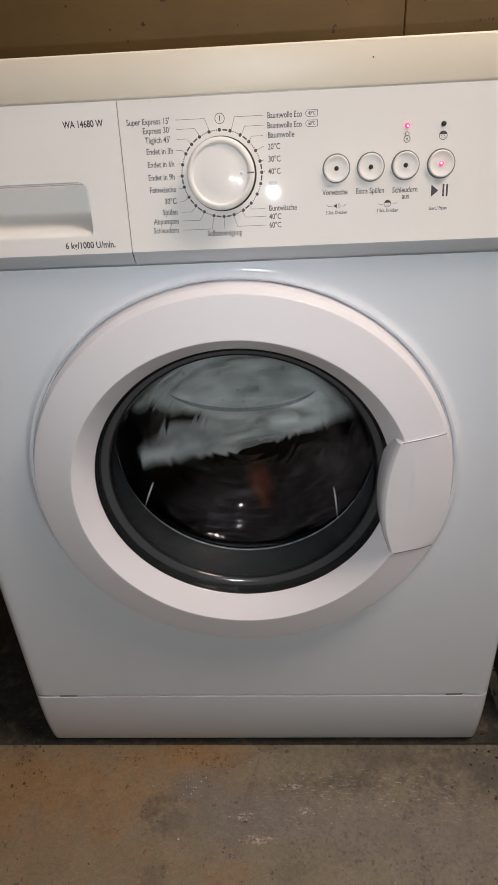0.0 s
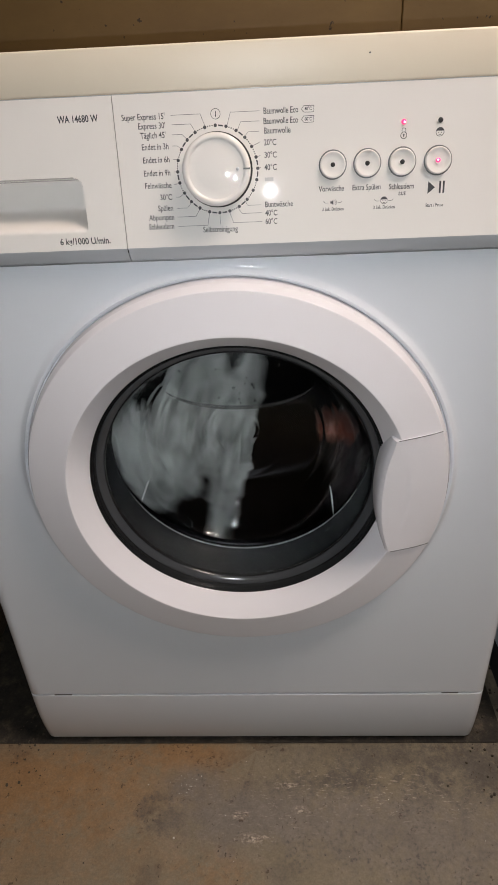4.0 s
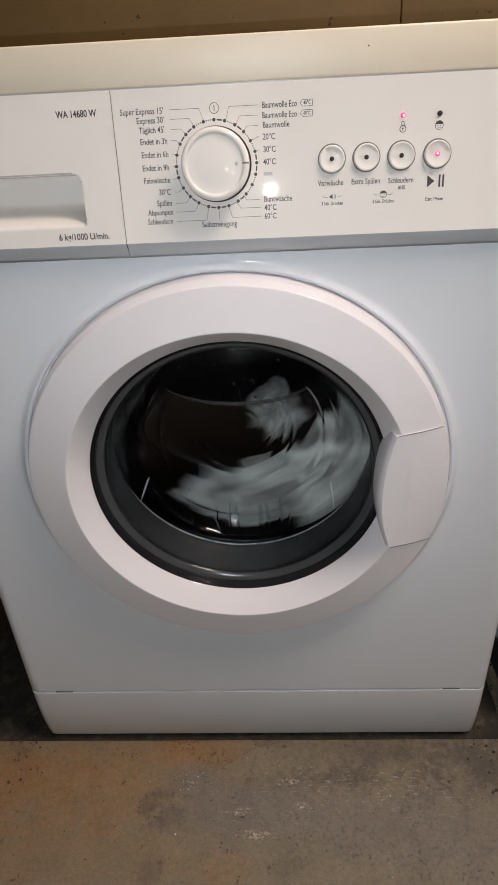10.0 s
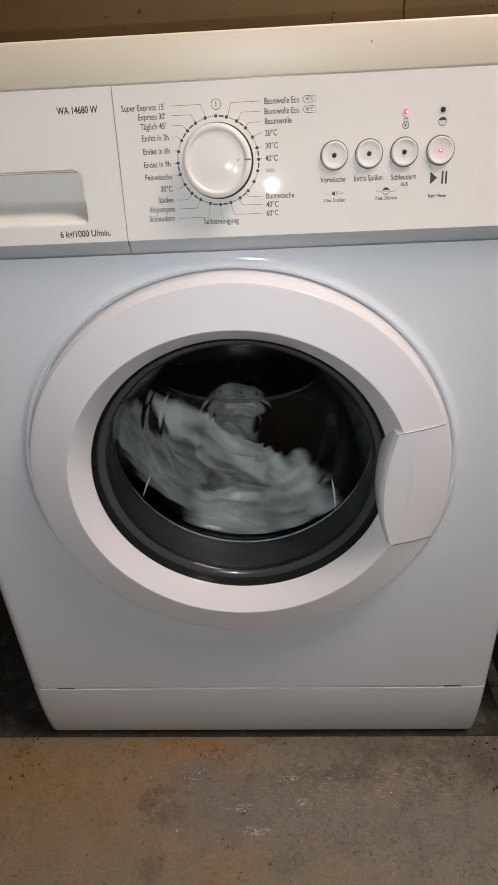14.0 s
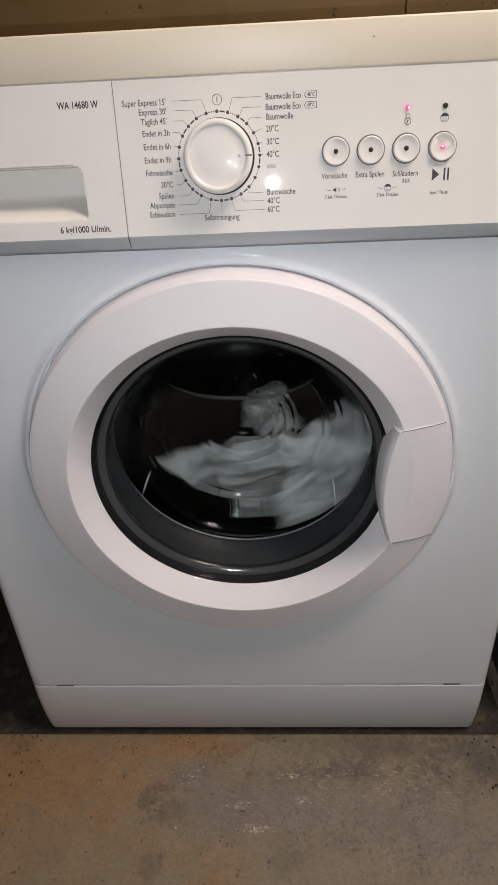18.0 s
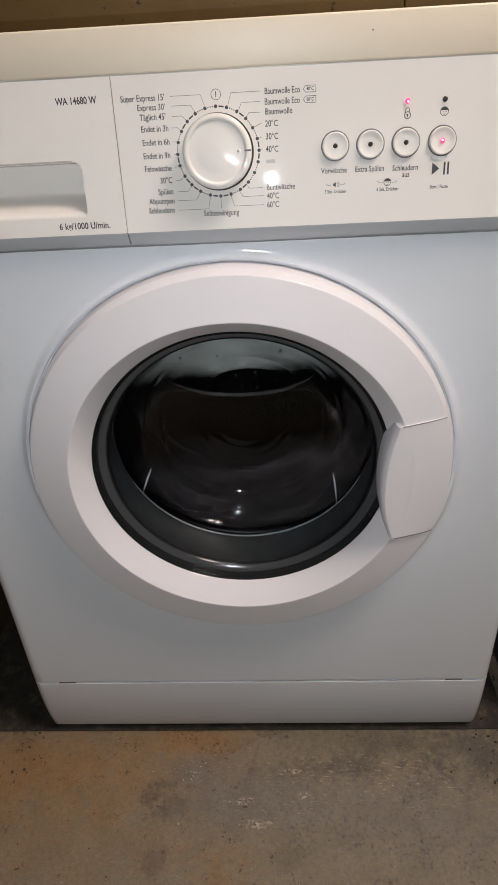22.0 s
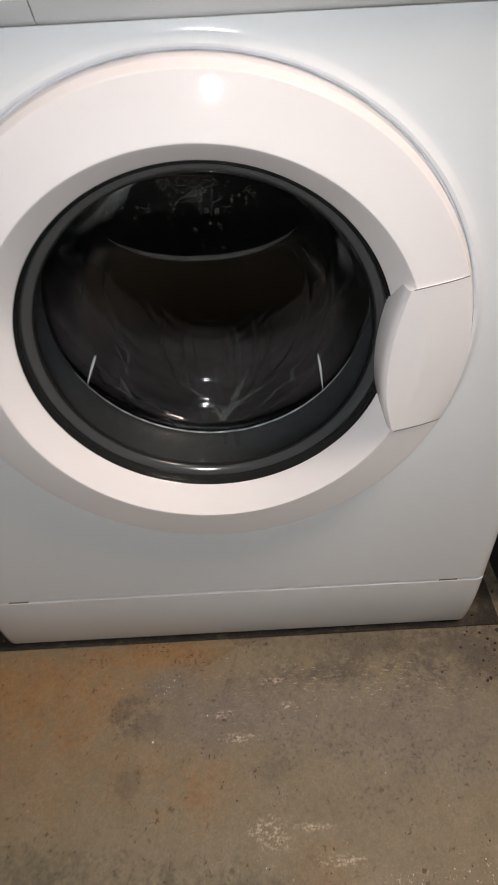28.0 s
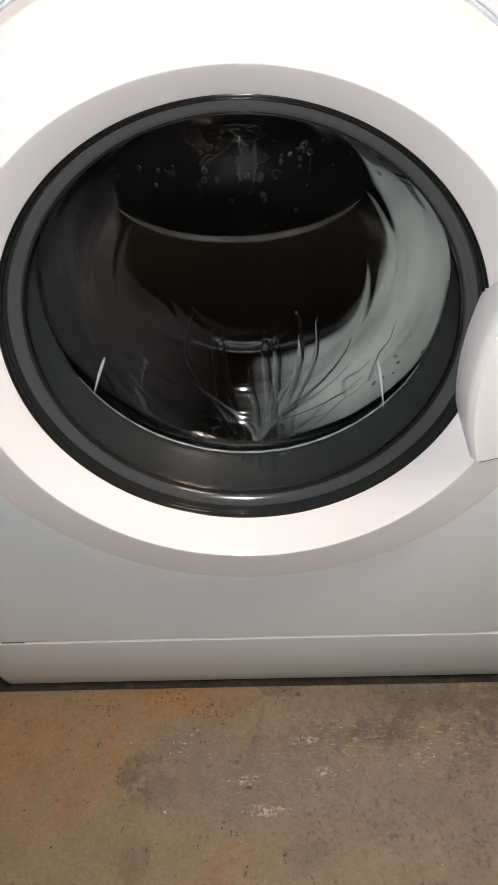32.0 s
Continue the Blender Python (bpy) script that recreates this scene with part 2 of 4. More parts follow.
    nt.links.new(tilt.outputs[0], dash.inputs["Vector"])
    strokes = mix(nt, 1.0, ramp(nt, dash.outputs[0], [(0.575, (0, 0, 0)), (0.645, (1, 1, 1))]), ramp(nt, warp.outputs[0], [(0.40, (0.04, 0.04, 0.04)), (0.56, (1, 1, 1))]), "MULTIPLY")
    base = spread((0.46, 0.41, 0.34), base, ((0.06, -0.060, 0.20, 0.055), (0.16, -0.05, 0.16, 0.05), (-0.085, -0.052, 0.04, 0.026), (0.0, -0.105, 0.10, 0.035), (0.23, -0.075, 0.12, 0.04)), 0.42, 0.6, 1.2, strokes)
    torn = ramp(nt, calc("ADD", calc("MULTIPLY", dash.outputs[0], 0.6), calc("MULTIPLY", speck.outputs[0], 0.4)), [(0.46, (0, 0, 0)), (0.56, (1, 1, 1))])
    base = spread(pale, base, ((0.002, -0.117, 0.026, 0.009), (-0.019, -0.088, 0.012, 0.006), (0.040, -0.049, 0.018, 0.006), (0.060, -0.082, 0.014, 0.006), (0.022, -0.214, 0.026, 0.014), (0.034, -0.226, 0.020, 0.016), (0.075, -0.213, 0.026, 0.005), (0.105, -0.245, 0.026, 0.008)), 0.9, 0.9, 2.0, torn)
    base = spread(pale, base, ((0.20, -0.285, 0.035, 0.03), (0.155, -0.262, 0.03, 0.014), (0.24, -0.265, 0.03, 0.02)), 0.8, 0.9, 2.4, ramp(nt, speck.outputs[0], [(0.60, (0, 0, 0)), (0.64, (1, 1, 1))]))
    # rusty crumbs and dark pits, denser near the machine's foot
    crumb = ramp(nt, grime_noise(nt), [(0.56, (0, 0, 0)), (0.60, (1, 1, 1))])
    base = spread((0.070, 0.034, 0.012), base, ((-0.180, -0.006, 0.040, 0.010), (-0.112, 0.004, 0.050, 0.012), (-0.062, -0.018, 0.026, 0.014)), 0.95, 0.9, 2.0, crumb)
    # pits of all sizes: distorted cells, of which some are hollow
    wobble = nt.nodes.new("ShaderNodeVectorMath")
    wobble.operation = "MULTIPLY_ADD"
    nt.links.new(fray.outputs["Color"], wobble.inputs[0])
    wobble.inputs[1].default_value = (0.022, 0.022, 0.0)
    nt.links.new(tc.outputs["Object"], wobble.inputs[2])

    def hollows(scale, size, share):
        cells = nt.nodes.new("ShaderNodeTexVoronoi")
        cells.inputs["Scale"].default_value = scale
        nt.links.new(wobble.outputs[0], cells.inputs["Vector"])
        lone = nt.nodes.new("ShaderNodeSeparateColor")
        nt.links.new(cells.outputs["Color"], lone.inputs[0])
        there = calc("GREATER_THAN", lone.outputs[0], 1 - share)
        reach = calc("MULTIPLY", lone.outputs[1], size)
        near = calc("LESS_THAN", cells.outputs["Distance"], reach)
        return calc("MULTIPLY", there, near)

    pit = calc("MULTIPLY", calc("MAXIMUM", hollows(62, 0.19, 0.40), hollows(190, 0.34, 0.36)), ramp(nt, warp.outputs[0], [(0.43, (0.95, 0.95, 0.95)), (0.60, (0.15, 0.15, 0.15))]))
    base = mix(nt, calc("MULTIPLY", pit, 0.8), base, (0.062, 0.040, 0.022))
    base = mix(nt, 0.34, base, fine.outputs[0], "OVERLAY")
    base = mix(nt, 0.34, base, grain.outputs[0], "OVERLAY")
    base = mix(nt, 1.0, base, (1.03, 0.96, 0.895), "MULTIPLY")
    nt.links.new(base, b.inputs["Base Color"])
    b.inputs["Roughness"].default_value = 0.68
    h = calc("ADD", calc("MULTIPLY", mid.outputs[0], 0.35), calc("ADD", calc("MULTIPLY", fine.outputs[0], 0.25), calc("MULTIPLY", pit, -1.2)))
    bump(nt, b, h, 0.4, 0.003)
    return m


def board_material():
    m, nt, b = node_mat("brown_board")
    grain = noise_node(nt, 14, 6, 0.65, stretch=(0.5, 1, 0.9))
    blot = noise_node(nt, 3, 4)
    fleck = noise_node(nt, 55, 3, 0.6)
    c = ramp(nt, grain.outputs[0], [(0.3, (0.116, 0.071, 0.022)), (0.7, (0.150, 0.097, 0.033))])
    c = mix(nt, 0.35, c, blot.outputs[0], "OVERLAY")
    c = mix(nt, ramp(nt, fleck.outputs[0], [(0.305, (1, 1, 1)), (0.335, (0, 0, 0))]), c, (0.03, 0.018, 0.01))
    nt.links.new(c, b.inputs["Base Color"])
    b.inputs["Roughness"].default_value = 0.6
    bump(nt, b, grain.outputs[0], 0.3, 0.002)
    return m


def shaded_dirt_material():
    """Dark mottled floor dirt, with the machine's shade put into its colour."""
    m, nt, b = node_mat("shaded_floor_dirt")
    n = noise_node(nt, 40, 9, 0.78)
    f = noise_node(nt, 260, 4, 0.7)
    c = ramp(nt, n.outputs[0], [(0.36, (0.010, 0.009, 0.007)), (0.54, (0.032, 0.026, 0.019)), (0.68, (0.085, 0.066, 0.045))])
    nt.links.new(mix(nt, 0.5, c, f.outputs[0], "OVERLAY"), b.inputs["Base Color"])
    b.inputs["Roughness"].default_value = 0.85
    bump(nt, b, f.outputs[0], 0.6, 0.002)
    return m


SHADED_DIRT = shaded_dirt_material()
FLOOR = floor_material()
BOARD = board_material()
PLASTER = painted("dim_plaster", (0.30, 0.26, 0.21), 0.85, 0.15, relief=0.5)
DARK_WOOD = painted("dark_brown_wood", (0.06, 0.038, 0.022), 0.55, 0.3, relief=0.3)
PALE_ENAMEL = painted("pale_grey_enamel", (0.50, 0.56, 0.60), 0.35, 0.03)
PALE_CHIP = painted("pale_chip", (0.62, 0.58, 0.50), 0.7, 0.3)
GRIT = painted("grit", (0.055, 0.043, 0.03), 0.8, 0.5)

# ---------------------------------------------------------------- mesh helpers
def mesh_of(name, bm, material, smooth=True):
    me = bpy.data.meshes.new(name)
    bm.normal_update()
    bm.to_mesh(me)
    bm.free()
    me.materials.append(material)
    if smooth:
        for p in me.polygons:
            p.use_smooth = True
    return me


def part(name, bm, material, parent, label="", m=None, smooth=True):
    """Links a bmesh as one mesh object under a thing or a part."""
    ob = new(name, bm if isinstance(bm, bpy.types.Mesh) else mesh_of(name, bm, material, smooth))
    ob.parent = parent
    if m is not None:
        ob.matrix_local = m
    return tagged(ob, label)


def box(x0, x1, y0, y1, z0, z1, bevel=0.0, segs=3):
    bm = bmesh.new()
    bmesh.ops.create_cube(bm, size=1)
    for v in bm.verts:
        v.co = ((x0 + x1) / 2 + v.co.x * (x1 - x0), (y0 + y1) / 2 + v.co.y * (y1 - y0), (z0 + z1) / 2 + v.co.z * (z1 - z0))
    if bevel:
        bmesh.ops.bevel(bm, geom=list(bm.edges), offset=bevel, segments=segs, profile=0.5, affect="EDGES")
    return bm


def auto_smooth(ob, degrees=35):
    """Keeps edges sharper than that crisp on a smooth-shaded mesh."""
    me = ob.data
    bm = bmesh.new()
    bm.from_mesh(me)
    for e in bm.edges:
        if len(e.link_faces) == 2 and e.calc_face_angle(0) > radians(degrees):
            e.smooth = False
    bm.to_mesh(me)
    bm.free()
    return ob


def lathe(profile, cx, cz, segs=128, closed=False):
    """Turns a list of (radius, y) about the axis along y through (cx, cz)."""
    bm = bmesh.new()
    rings = []
    for r, y in profile:
        if r < 1e-6:
            rings.append([bm.verts.new((cx, y, cz))])
            continue
        ring = []
        for i in range(segs):
            a = 2 * math.pi * i / segs
            ring.append(bm.verts.new((cx + r * math.cos(a), y, cz + r * math.sin(a))))
        rings.append(ring)
    pairs = list(zip(rings, rings[1:])) + ([(rings[-1], rings[0])] if closed else [])
    for p, q in pairs:
        for i in range(segs):
            j = (i + 1) % segs
            if len(p) == 1 and len(q) == 1:
                continue
            if len(p) == 1:
                bm.faces.new((p[0], q[j], q[i]))
            elif len(q) == 1:
                bm.faces.new((p[i], p[j], q[0]))
            else:
                bm.faces.new((p[i], p[j], q[j], q[i]))
    bmesh.ops.recalc_face_normals(bm, faces=bm.faces[:])
    return bm


def grid(nu, nv, f):
    bm = bmesh.new()
    rows = [[bm.verts.new(f(i / nu, j / nv)) for i in range(nu + 1)] for j in range(nv + 1)]
    for j in range(nv):
        for i in range(nu):
            bm.faces.new((rows[j][i], rows[j][i + 1], rows[j + 1][i + 1], rows[j + 1][i]))
    return bm


def curve_through(points, n):
    """n + 1 points on a Catmull-Rom curve through 2D points."""
    p = [np.array(q, float) for q in points]
    p = [2 * p[0] - p[1]] + p + [2 * p[-1] - p[-2]]
    out = []
    for k in range(n + 1):
        s = k / n * (len(p) - 3)
        i = min(int(s), len(p) - 4)
        u = s - i
        a, b, c, d = p[i:i + 4]
        out.append(tuple(0.5 * (2 * b + (c - a) * u + (2 * a - 5 * b + 4 * c - d) * u * u + (3 * b - a - 3 * c + d) * u ** 3)))
    return out


def empty(name, label, category, m=None, group=""):
    ob = new(name)
    if m is not None:
        ob.matrix_world = m
    return tagged(ob, label, category, group)


def solid(name, bm, material, label, category, group="", kind="", smooth=True):
    return tagged(new(name, mesh_of(name, bm, material, smooth)), label, category, group, kind)


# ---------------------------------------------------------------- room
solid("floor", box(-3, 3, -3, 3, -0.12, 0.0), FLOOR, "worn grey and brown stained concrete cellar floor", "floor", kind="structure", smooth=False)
wall_back = solid("wall_back", box(-3, 3, 0.622, 0.8, 0, 2.3), PLASTER, "brown boarded cellar wall behind the machine", "wall", kind="structure", smooth=False)
for x0, x1 in ((-2.2, -0.983), (-0.982, 0.2376), (0.2386, 1.455)):
    part("board", box(x0, x1, 0.60, 0.622, 0.0, 2.2, 0.0015, 1), BOARD, wall_back, smooth=False)
solid("wall_left", box(-3.2, -3, -3, 0.8, 0, 2.3), PLASTER, "plain dim plastered cellar wall", "wall", kind="structure", smooth=False)
solid("wall_right", box(3, 3.2, -3, 0.8, 0, 2.3), PLASTER, "plain dim plastered cellar wall", "wall", kind="structure", smooth=False)
solid("wall_front", box(-3, 3, -2.4, -2.2, 0, 2.3), PLASTER, "plain dim plastered cellar wall", "wall", kind="structure", smooth=False)
solid("ceiling", box(-3, 3, -3, 0.8, 2.3, 2.4), PLASTER, "plain dim plastered cellar ceiling", "ceiling", kind="structure", smooth=False)

# ---------------------------------------------------------------- washing machine
machine = empty("washing_machine", "white front-loading washing machine running on a concrete floor", "washing machine")
CX, CZ = -0.0018, 0.4583       # axis of the door
DZ = 0.4525                    # height of the drum's axis
HALF = 0.298
ZP, ZG = 0.1212, 0.6857        # lower and upper end of the front sheet


def front_sheet():
    """The enamelled front with its round opening and rolled edges."""
    bm = bmesh.new()
    n = 128
    hole = 0.186

    def rect(inset, y):
        out = []
        x0, x1, z0, z1 = -HALF + inset, HALF - inset, ZP + 0.0008 + inset * 0.2, ZG
        for i in range(n):
            a = 2 * math.pi * i / n
            c, s = math.cos(a), math.sin(a)
            k = min((x1 - CX) / c if c > 1e-9 else 9, (x0 - CX) / c if c < -1e-9 else 9, (z1 - CZ) / s if s > 1e-9 else 9, (z0 - CZ) / s if s < -1e-9 else 9)
            x, z = CX + k * c, CZ + k * s
            # pull the nearest ray onto each corner
            for qx, qz in ((x0, z0), (x0, z1), (x1, z0), (x1, z1)):
                if abs(math.atan2(qz - CZ, qx - CX) - math.atan2(s, c)) <= math.pi / n:
                    x, z = qx, qz
            out.append(bm.verts.new((x, y, z)))
        return out

    ring = lambda r, y: [bm.verts.new((CX + r * math.cos(2 * math.pi * i / n), y, CZ + r * math.sin(2 * math.pi * i / n))) for i in range(n)]
    loops = [ring(hole, 0.03), ring(hole, 0.0055), ring(hole + 0.003, 0.0028), ring(0.2131, 0.0028), ring(0.2133, -0.0006), ring(0.2142, -0.0024), ring(0.2160, -0.0032), ring(0.2180, -0.0022), ring(0.2200, -0.0006), ring(0.2225, 0.0), ring(0.227, 0.0)]
    loops += [rect(0.016, 0.0)]
    loops += [rect(0.012 - 0.012 * math.sin(a), 0.012 - 0.012 * math.cos(a)) for a in [k * math.pi / 12 for k in range(7)]]
    loops.append(rect(0, 0.03))
    for p, q in zip(loops, loops[1:]):
        for i in range(n):
            j = (i + 1) % n
            bm.faces.new((p[i], p[j], q[j], q[i]))
    bmesh.ops.recalc_face_normals(bm, faces=bm.faces[:])
    return bm


auto_smooth(part("front_panel", front_sheet(), ENAMEL, machine), 40)
for sx in (-1, 1):
    part("side_panel", box(sx * HALF - 0.003 * (sx > 0), sx * HALF + 0.003 * (sx < 0), 0.0305, 0.54, 0.03, 0.809, 0.0008, 1), ENAMEL, machine, smooth=False)
part("back_panel", box(-HALF + 0.004, HALF - 0.004, 0.541, 0.545, 0.03, 0.8, 0.0008, 1), BACK_METAL, machine, smooth=False)
part("base_pan", box(-0.29, 0.29, 0.035, 0.535, 0.03, 0.04), BACK_METAL, machine, smooth=False)
for fx in (-0.25, 0.25):
    for fy in (0.07, 0.49):
        part("foot", lathe([(0, 0), (0.018, 0), (0.02, 0.004), (0.02, 0.012), (0.008, 0.016), (0.008, 0.0285), (0, 0.0285)], 0, 0, 20), RUBBER, machine, m=pose(fx, fy, 0.0025, 90))


def plinth():
    """The lower kick panel, rounding back towards the floor."""
    def f(u, v):
        x = -HALF + u * 2 * HALF
        z = 0.011 + v * (ZP - 0.0012 - 0.011)
        y = 0.0148 * (1 - v) ** 2.2
        edge = max(0, abs(x) - (HALF - 0.012)) / 0.012
        y += 0.012 * (1 - math.sqrt(max(0, 1 - edge * edge)))
        x *= 1 + 0.01 * (1 - v) ** 2
        return (x, y, z)
    bm = bmesh.new()
    nu, us = 0, [0, 0.002, 0.005, 0.01, 0.015, 0.02] + [0.02 + 0.96 * k / 12 for k in range(1, 12)] + [0.98, 0.985, 0.99, 0.995, 0.998, 1]
    rows = [[bm.verts.new(f(u, j / 14)) for u in us] for j in range(15)]
    for j in range(14):
        for i in range(len(us) - 1):
            bm.faces.new((rows[j][i], rows[j][i + 1], rows[j + 1][i + 1], rows[j + 1][i]))
    rim = [e for e in bm.edges if e.is_boundary]
    new_edges = bmesh.ops.extrude_edge_only(bm, edges=rim)["geom"]
    for v in new_edges:
        if isinstance(v, bmesh.types.BMVert):
            v.co.y = 0.04
    bmesh.ops.recalc_face_normals(bm, faces=bm.faces[:])
    return bm


kick = auto_smooth(part("kick_panel", plinth(), ENAMEL, machine), 40)
for x0, x1 in ((-0.263, -0.240), (0.2424, 0.2638)):
    part("slot", box(x0, x1, 0.0012, 0.01, ZP - 0.0016, ZP + 0.0006, 0.0003, 1), RING_GREY, kick, "dark narrow slot")

part("worktop", box(-0.3, 0.3, 0.0074, 0.56, 0.8097, 0.8403, 0.0016, 3), WORKTOP, machine, "cream-white laminate worktop")
part("worktop_gap", box(-0.296, 0.296, 0.0098, 0.5, 0.8086, 0.8100), TRIM, machine, smooth=False)

part("speck", box(0.1129, 0.1140, 0.0069, 0.0078, 0.8278, 0.8289, 0.0004, 1), SHADE, machine, "small black speck on the worktop edge")

# ---- control panel, leaning back by 8.8 degrees
LEAN = 8.8
PY = 0.0076 - 0.155 * (0.8096 - 0.755)
PANEL = pose(0, PY, 0.755, 90 - LEAN)
VT, VB = 0.0548, -0.0562       # upper and lower edge along the panel


def fascia(x0, x1, cut=None):
    """A panel slab in panel space (x, up, out), with an optional scooped grip."""
    nx, nv = (240, 120) if cut else (4, 4)
    bm = bmesh.new()

    def depth(x, v):
        """A pocket with rounded upper corners whose floor slopes out to the front below."""
        if not cut:
            return 0
        cx0, cx1, ct, cm, cb, d = cut
        if not (cx0 < x < cx1 and cb < v < ct):
            return 0
        rad = 0.007
        dx, dv = max(0.0, x - (cx1 - rad), (cx0 + rad) - x), max(0.0, v - (ct - rad))
        rim = max(0.0, min(1.0, (rad - math.hypot(dx, dv)) / 0.0016))
        k = 1.0 if v > cm else 0.5 + 0.5 * math.cos(math.pi * (cm - v) / (cm - cb))
        return -d * k * math.sqrt(1 - (1 - rim) ** 2)

    xs = [x0 + (x1 - x0) * i / nx for i in range(nx + 1)]
    vs = [VB + (VT - VB) * j / nv for j in range(nv + 1)]
    if cut:
        vs += [cut[2] - 0.00001, cut[2] - 0.0007, cut[2] - 0.0013]
        vs.sort()
    rows = [[bm.verts.new((x, v, depth(x, v))) for x in xs] for v in vs]
    for j in range(len(vs) - 1):
        for i in range(len(xs) - 1):
            bm.faces.new((rows[j][i], rows[j][i + 1], rows[j + 1][i + 1], rows[j + 1][i]))
    rim = [e for e in bm.edges if e.is_boundary]
    for g in bmesh.ops.extrude_edge_only(bm, edges=rim)["geom"]:
        if isinstance(g, bmesh.types.BMVert):
            g.co.z = -0.012
            g.co.x += 0.0002 * (1 if g.co.x < (x0 + x1) / 2 else -1)
    bmesh.ops.recalc_face_normals(bm, faces=bm.faces[:])
    return bm


XS = -0.0793
drawer = auto_smooth(part("detergent_drawer", fascia(-HALF, XS - 0.0003, (-0.262, -0.1105, -0.0015, -0.0235, -0.0425, 0.034)), PLASTIC, machine, "white drawer front with a scooped grip", PANEL), 30)
panel = auto_smooth(part("control_panel", fascia(XS + 0.0003, HALF), PLASTIC, machine, "white control panel with printed programme names", PANEL), 30)
part("seam", box(XS - 0.006, XS + 0.006, -0.054, 0.053, -0.016, -0.0125), SHADE, machine, m=PANEL, smooth=False)


def lower_lip(x0, x1):
    """The grey strip that folds from the panel back under to the front sheet."""
    pr = [(-0.00935, 0.6999), (-0.0092, 0.6988), (-0.0035, 0.6895), (0.0002, 0.6862), (0.012, 0.6860)]
    bm = bmesh.new()
    rows = [[bm.verts.new((x, y, z)) for x in (x0, x1)] for y, z in pr]
    for p, q in zip(rows, rows[1:]):
        bm.faces.new((p[0], p[1], q[1], q[0]))
    bmesh.ops.recalc_face_normals(bm, faces=bm.faces[:])
    return bm


for parent, x0, x1 in ((drawer, -HALF, XS - 0.0003), (panel, XS + 0.0003, HALF)):
    strip = part("trim_strip", lower_lip(x0, x1), TRIM, parent, "pale grey plastic strip")
    strip.matrix_local = PANEL.inverted()

KX = -0.0019
LIFT = 0.00018


def flat(polys):
    """Flat pieces in panel space just above the surface."""
    bm = bmesh.new()
    for poly in polys:
        bm.faces.new([bm.verts.new((x, y, LIFT)) for x, y in poly])
    bmesh.ops.recalc_face_normals(bm, faces=bm.faces[:])
    for f in bm.faces:
        if f.normal.z < 0:
            f.normal_flip()
    return bm


def disc_pts(x, y, r, n=20):
    return [(x + r * math.cos(2 * math.pi * i / n), y + r * math.sin(2 * math.pi * i / n)) for i in range(n)]


def stroke_quads(points, w):
    """Quads of width w along a polyline, one a leg."""
    out = []
    for (ax, ay), (bx, by) in zip(points, points[1:]):
        d = math.hypot(bx - ax, by - ay)
        ox, oy = -(by - ay) / d * w / 2, (bx - ax) / d * w / 2
        out.append([(ax - ox, ay - oy), (bx - ox, by - oy), (bx + ox, by + oy), (ax + ox, ay + oy)])
    return out


def ring_quads(x, y, r, w, n=28, a0=0.0, a1=2 * math.pi):
    out = []
    for i in range(n):
        p, q = a0 + (a1 - a0) * i / n, a0 + (a1 - a0) * (i + 1) / n
        out.append([(x + k * math.cos(a), y + k * math.sin(a)) for k, a in ((r - w / 2, p), (r + w / 2, p), (r + w / 2, q), (r - w / 2, q))])
    return out


def lettering(text, x, y, size, parent, align="LEFT", ink=None, width=0.76, bold=0.00006):
    cu = bpy.data.curves.new("lettering", "FONT")
    cu.body, cu.size, cu.align_x, cu.align_y = text, size, align, "CENTER"
    cu.offset = bold
    cu.resolution_u = 3
    tmp = bpy.data.objects.new("tmp", cu)
    scene.collection.objects.link(tmp)
    bpy.context.view_layer.update()
    me = bpy.data.meshes.new_from_object(tmp.evaluated_get(bpy.context.evaluated_depsgraph_get()))
    bpy.data.objects.remove(tmp)
    bpy.data.curves.remove(cu)
    me.materials.clear()
    me.materials.append(ink or INK)
    for v in me.vertices:
        v.co = (v.co.x * width, v.co.y, LIFT)
    me.name = "lettering"
    return part("lettering", me, None, parent, m=pose(x, y, 0))


TS = 0.0061
for text, x, y in (("Super Express 15'", -0.0399, 0.0391), ("Express 30'", -0.04, 0.0328), ("Täglich 45'", -0.0402, 0.0262), ("Endet in 3h", -0.0387, 0.0182),
                   ("Endet in 6h", -0.0387, 0.0089), ("Endet in 9h", -0.039, -0.0005), ("Feinwäsche", -0.0389, -0.0096), ("30°C", -0.0392, -0.0184),
                   ("Spülen", -0.039, -0.0265), ("Abpumpen", -0.0387, -0.0334), ("Schleudern", -0.0393, -0.0403)):
    lettering(text, x, y, TS, panel, "RIGHT")
for text, x, y in (("Baumwolle", 0.0349, 0.0259), ("20°C", 0.0347, 0.0178), ("30°C", 0.0348, 0.009),
                   ("40°C", 0.0346, 0.0002), ("Buntwäsche", 0.0342, -0.0268), ("40°C", 0.0344, -0.0332), ("60°C", 0.0342, -0.0396)):
    lettering(text, x, y, TS, panel)
# unreadable print as bars, the glare over it put into their pale colour
for y in (-0.0082, -0.0165):
    part("print_bar", flat([[(0.0347, y - 0.0013), (0.0415, y - 0.0013), (0.0415, y + 0.0013), (0.0347, y + 0.0013)]]), GLARE_INK, panel)
for x, y in ((0.0349, 0.0394), (0.0347, 0.0325)):
    lettering("Baumwolle Eco", x, y, TS, panel, width=0.70)
lettering("Selbstreinigung", -0.0022, -0.044, TS, panel, "CENTER")
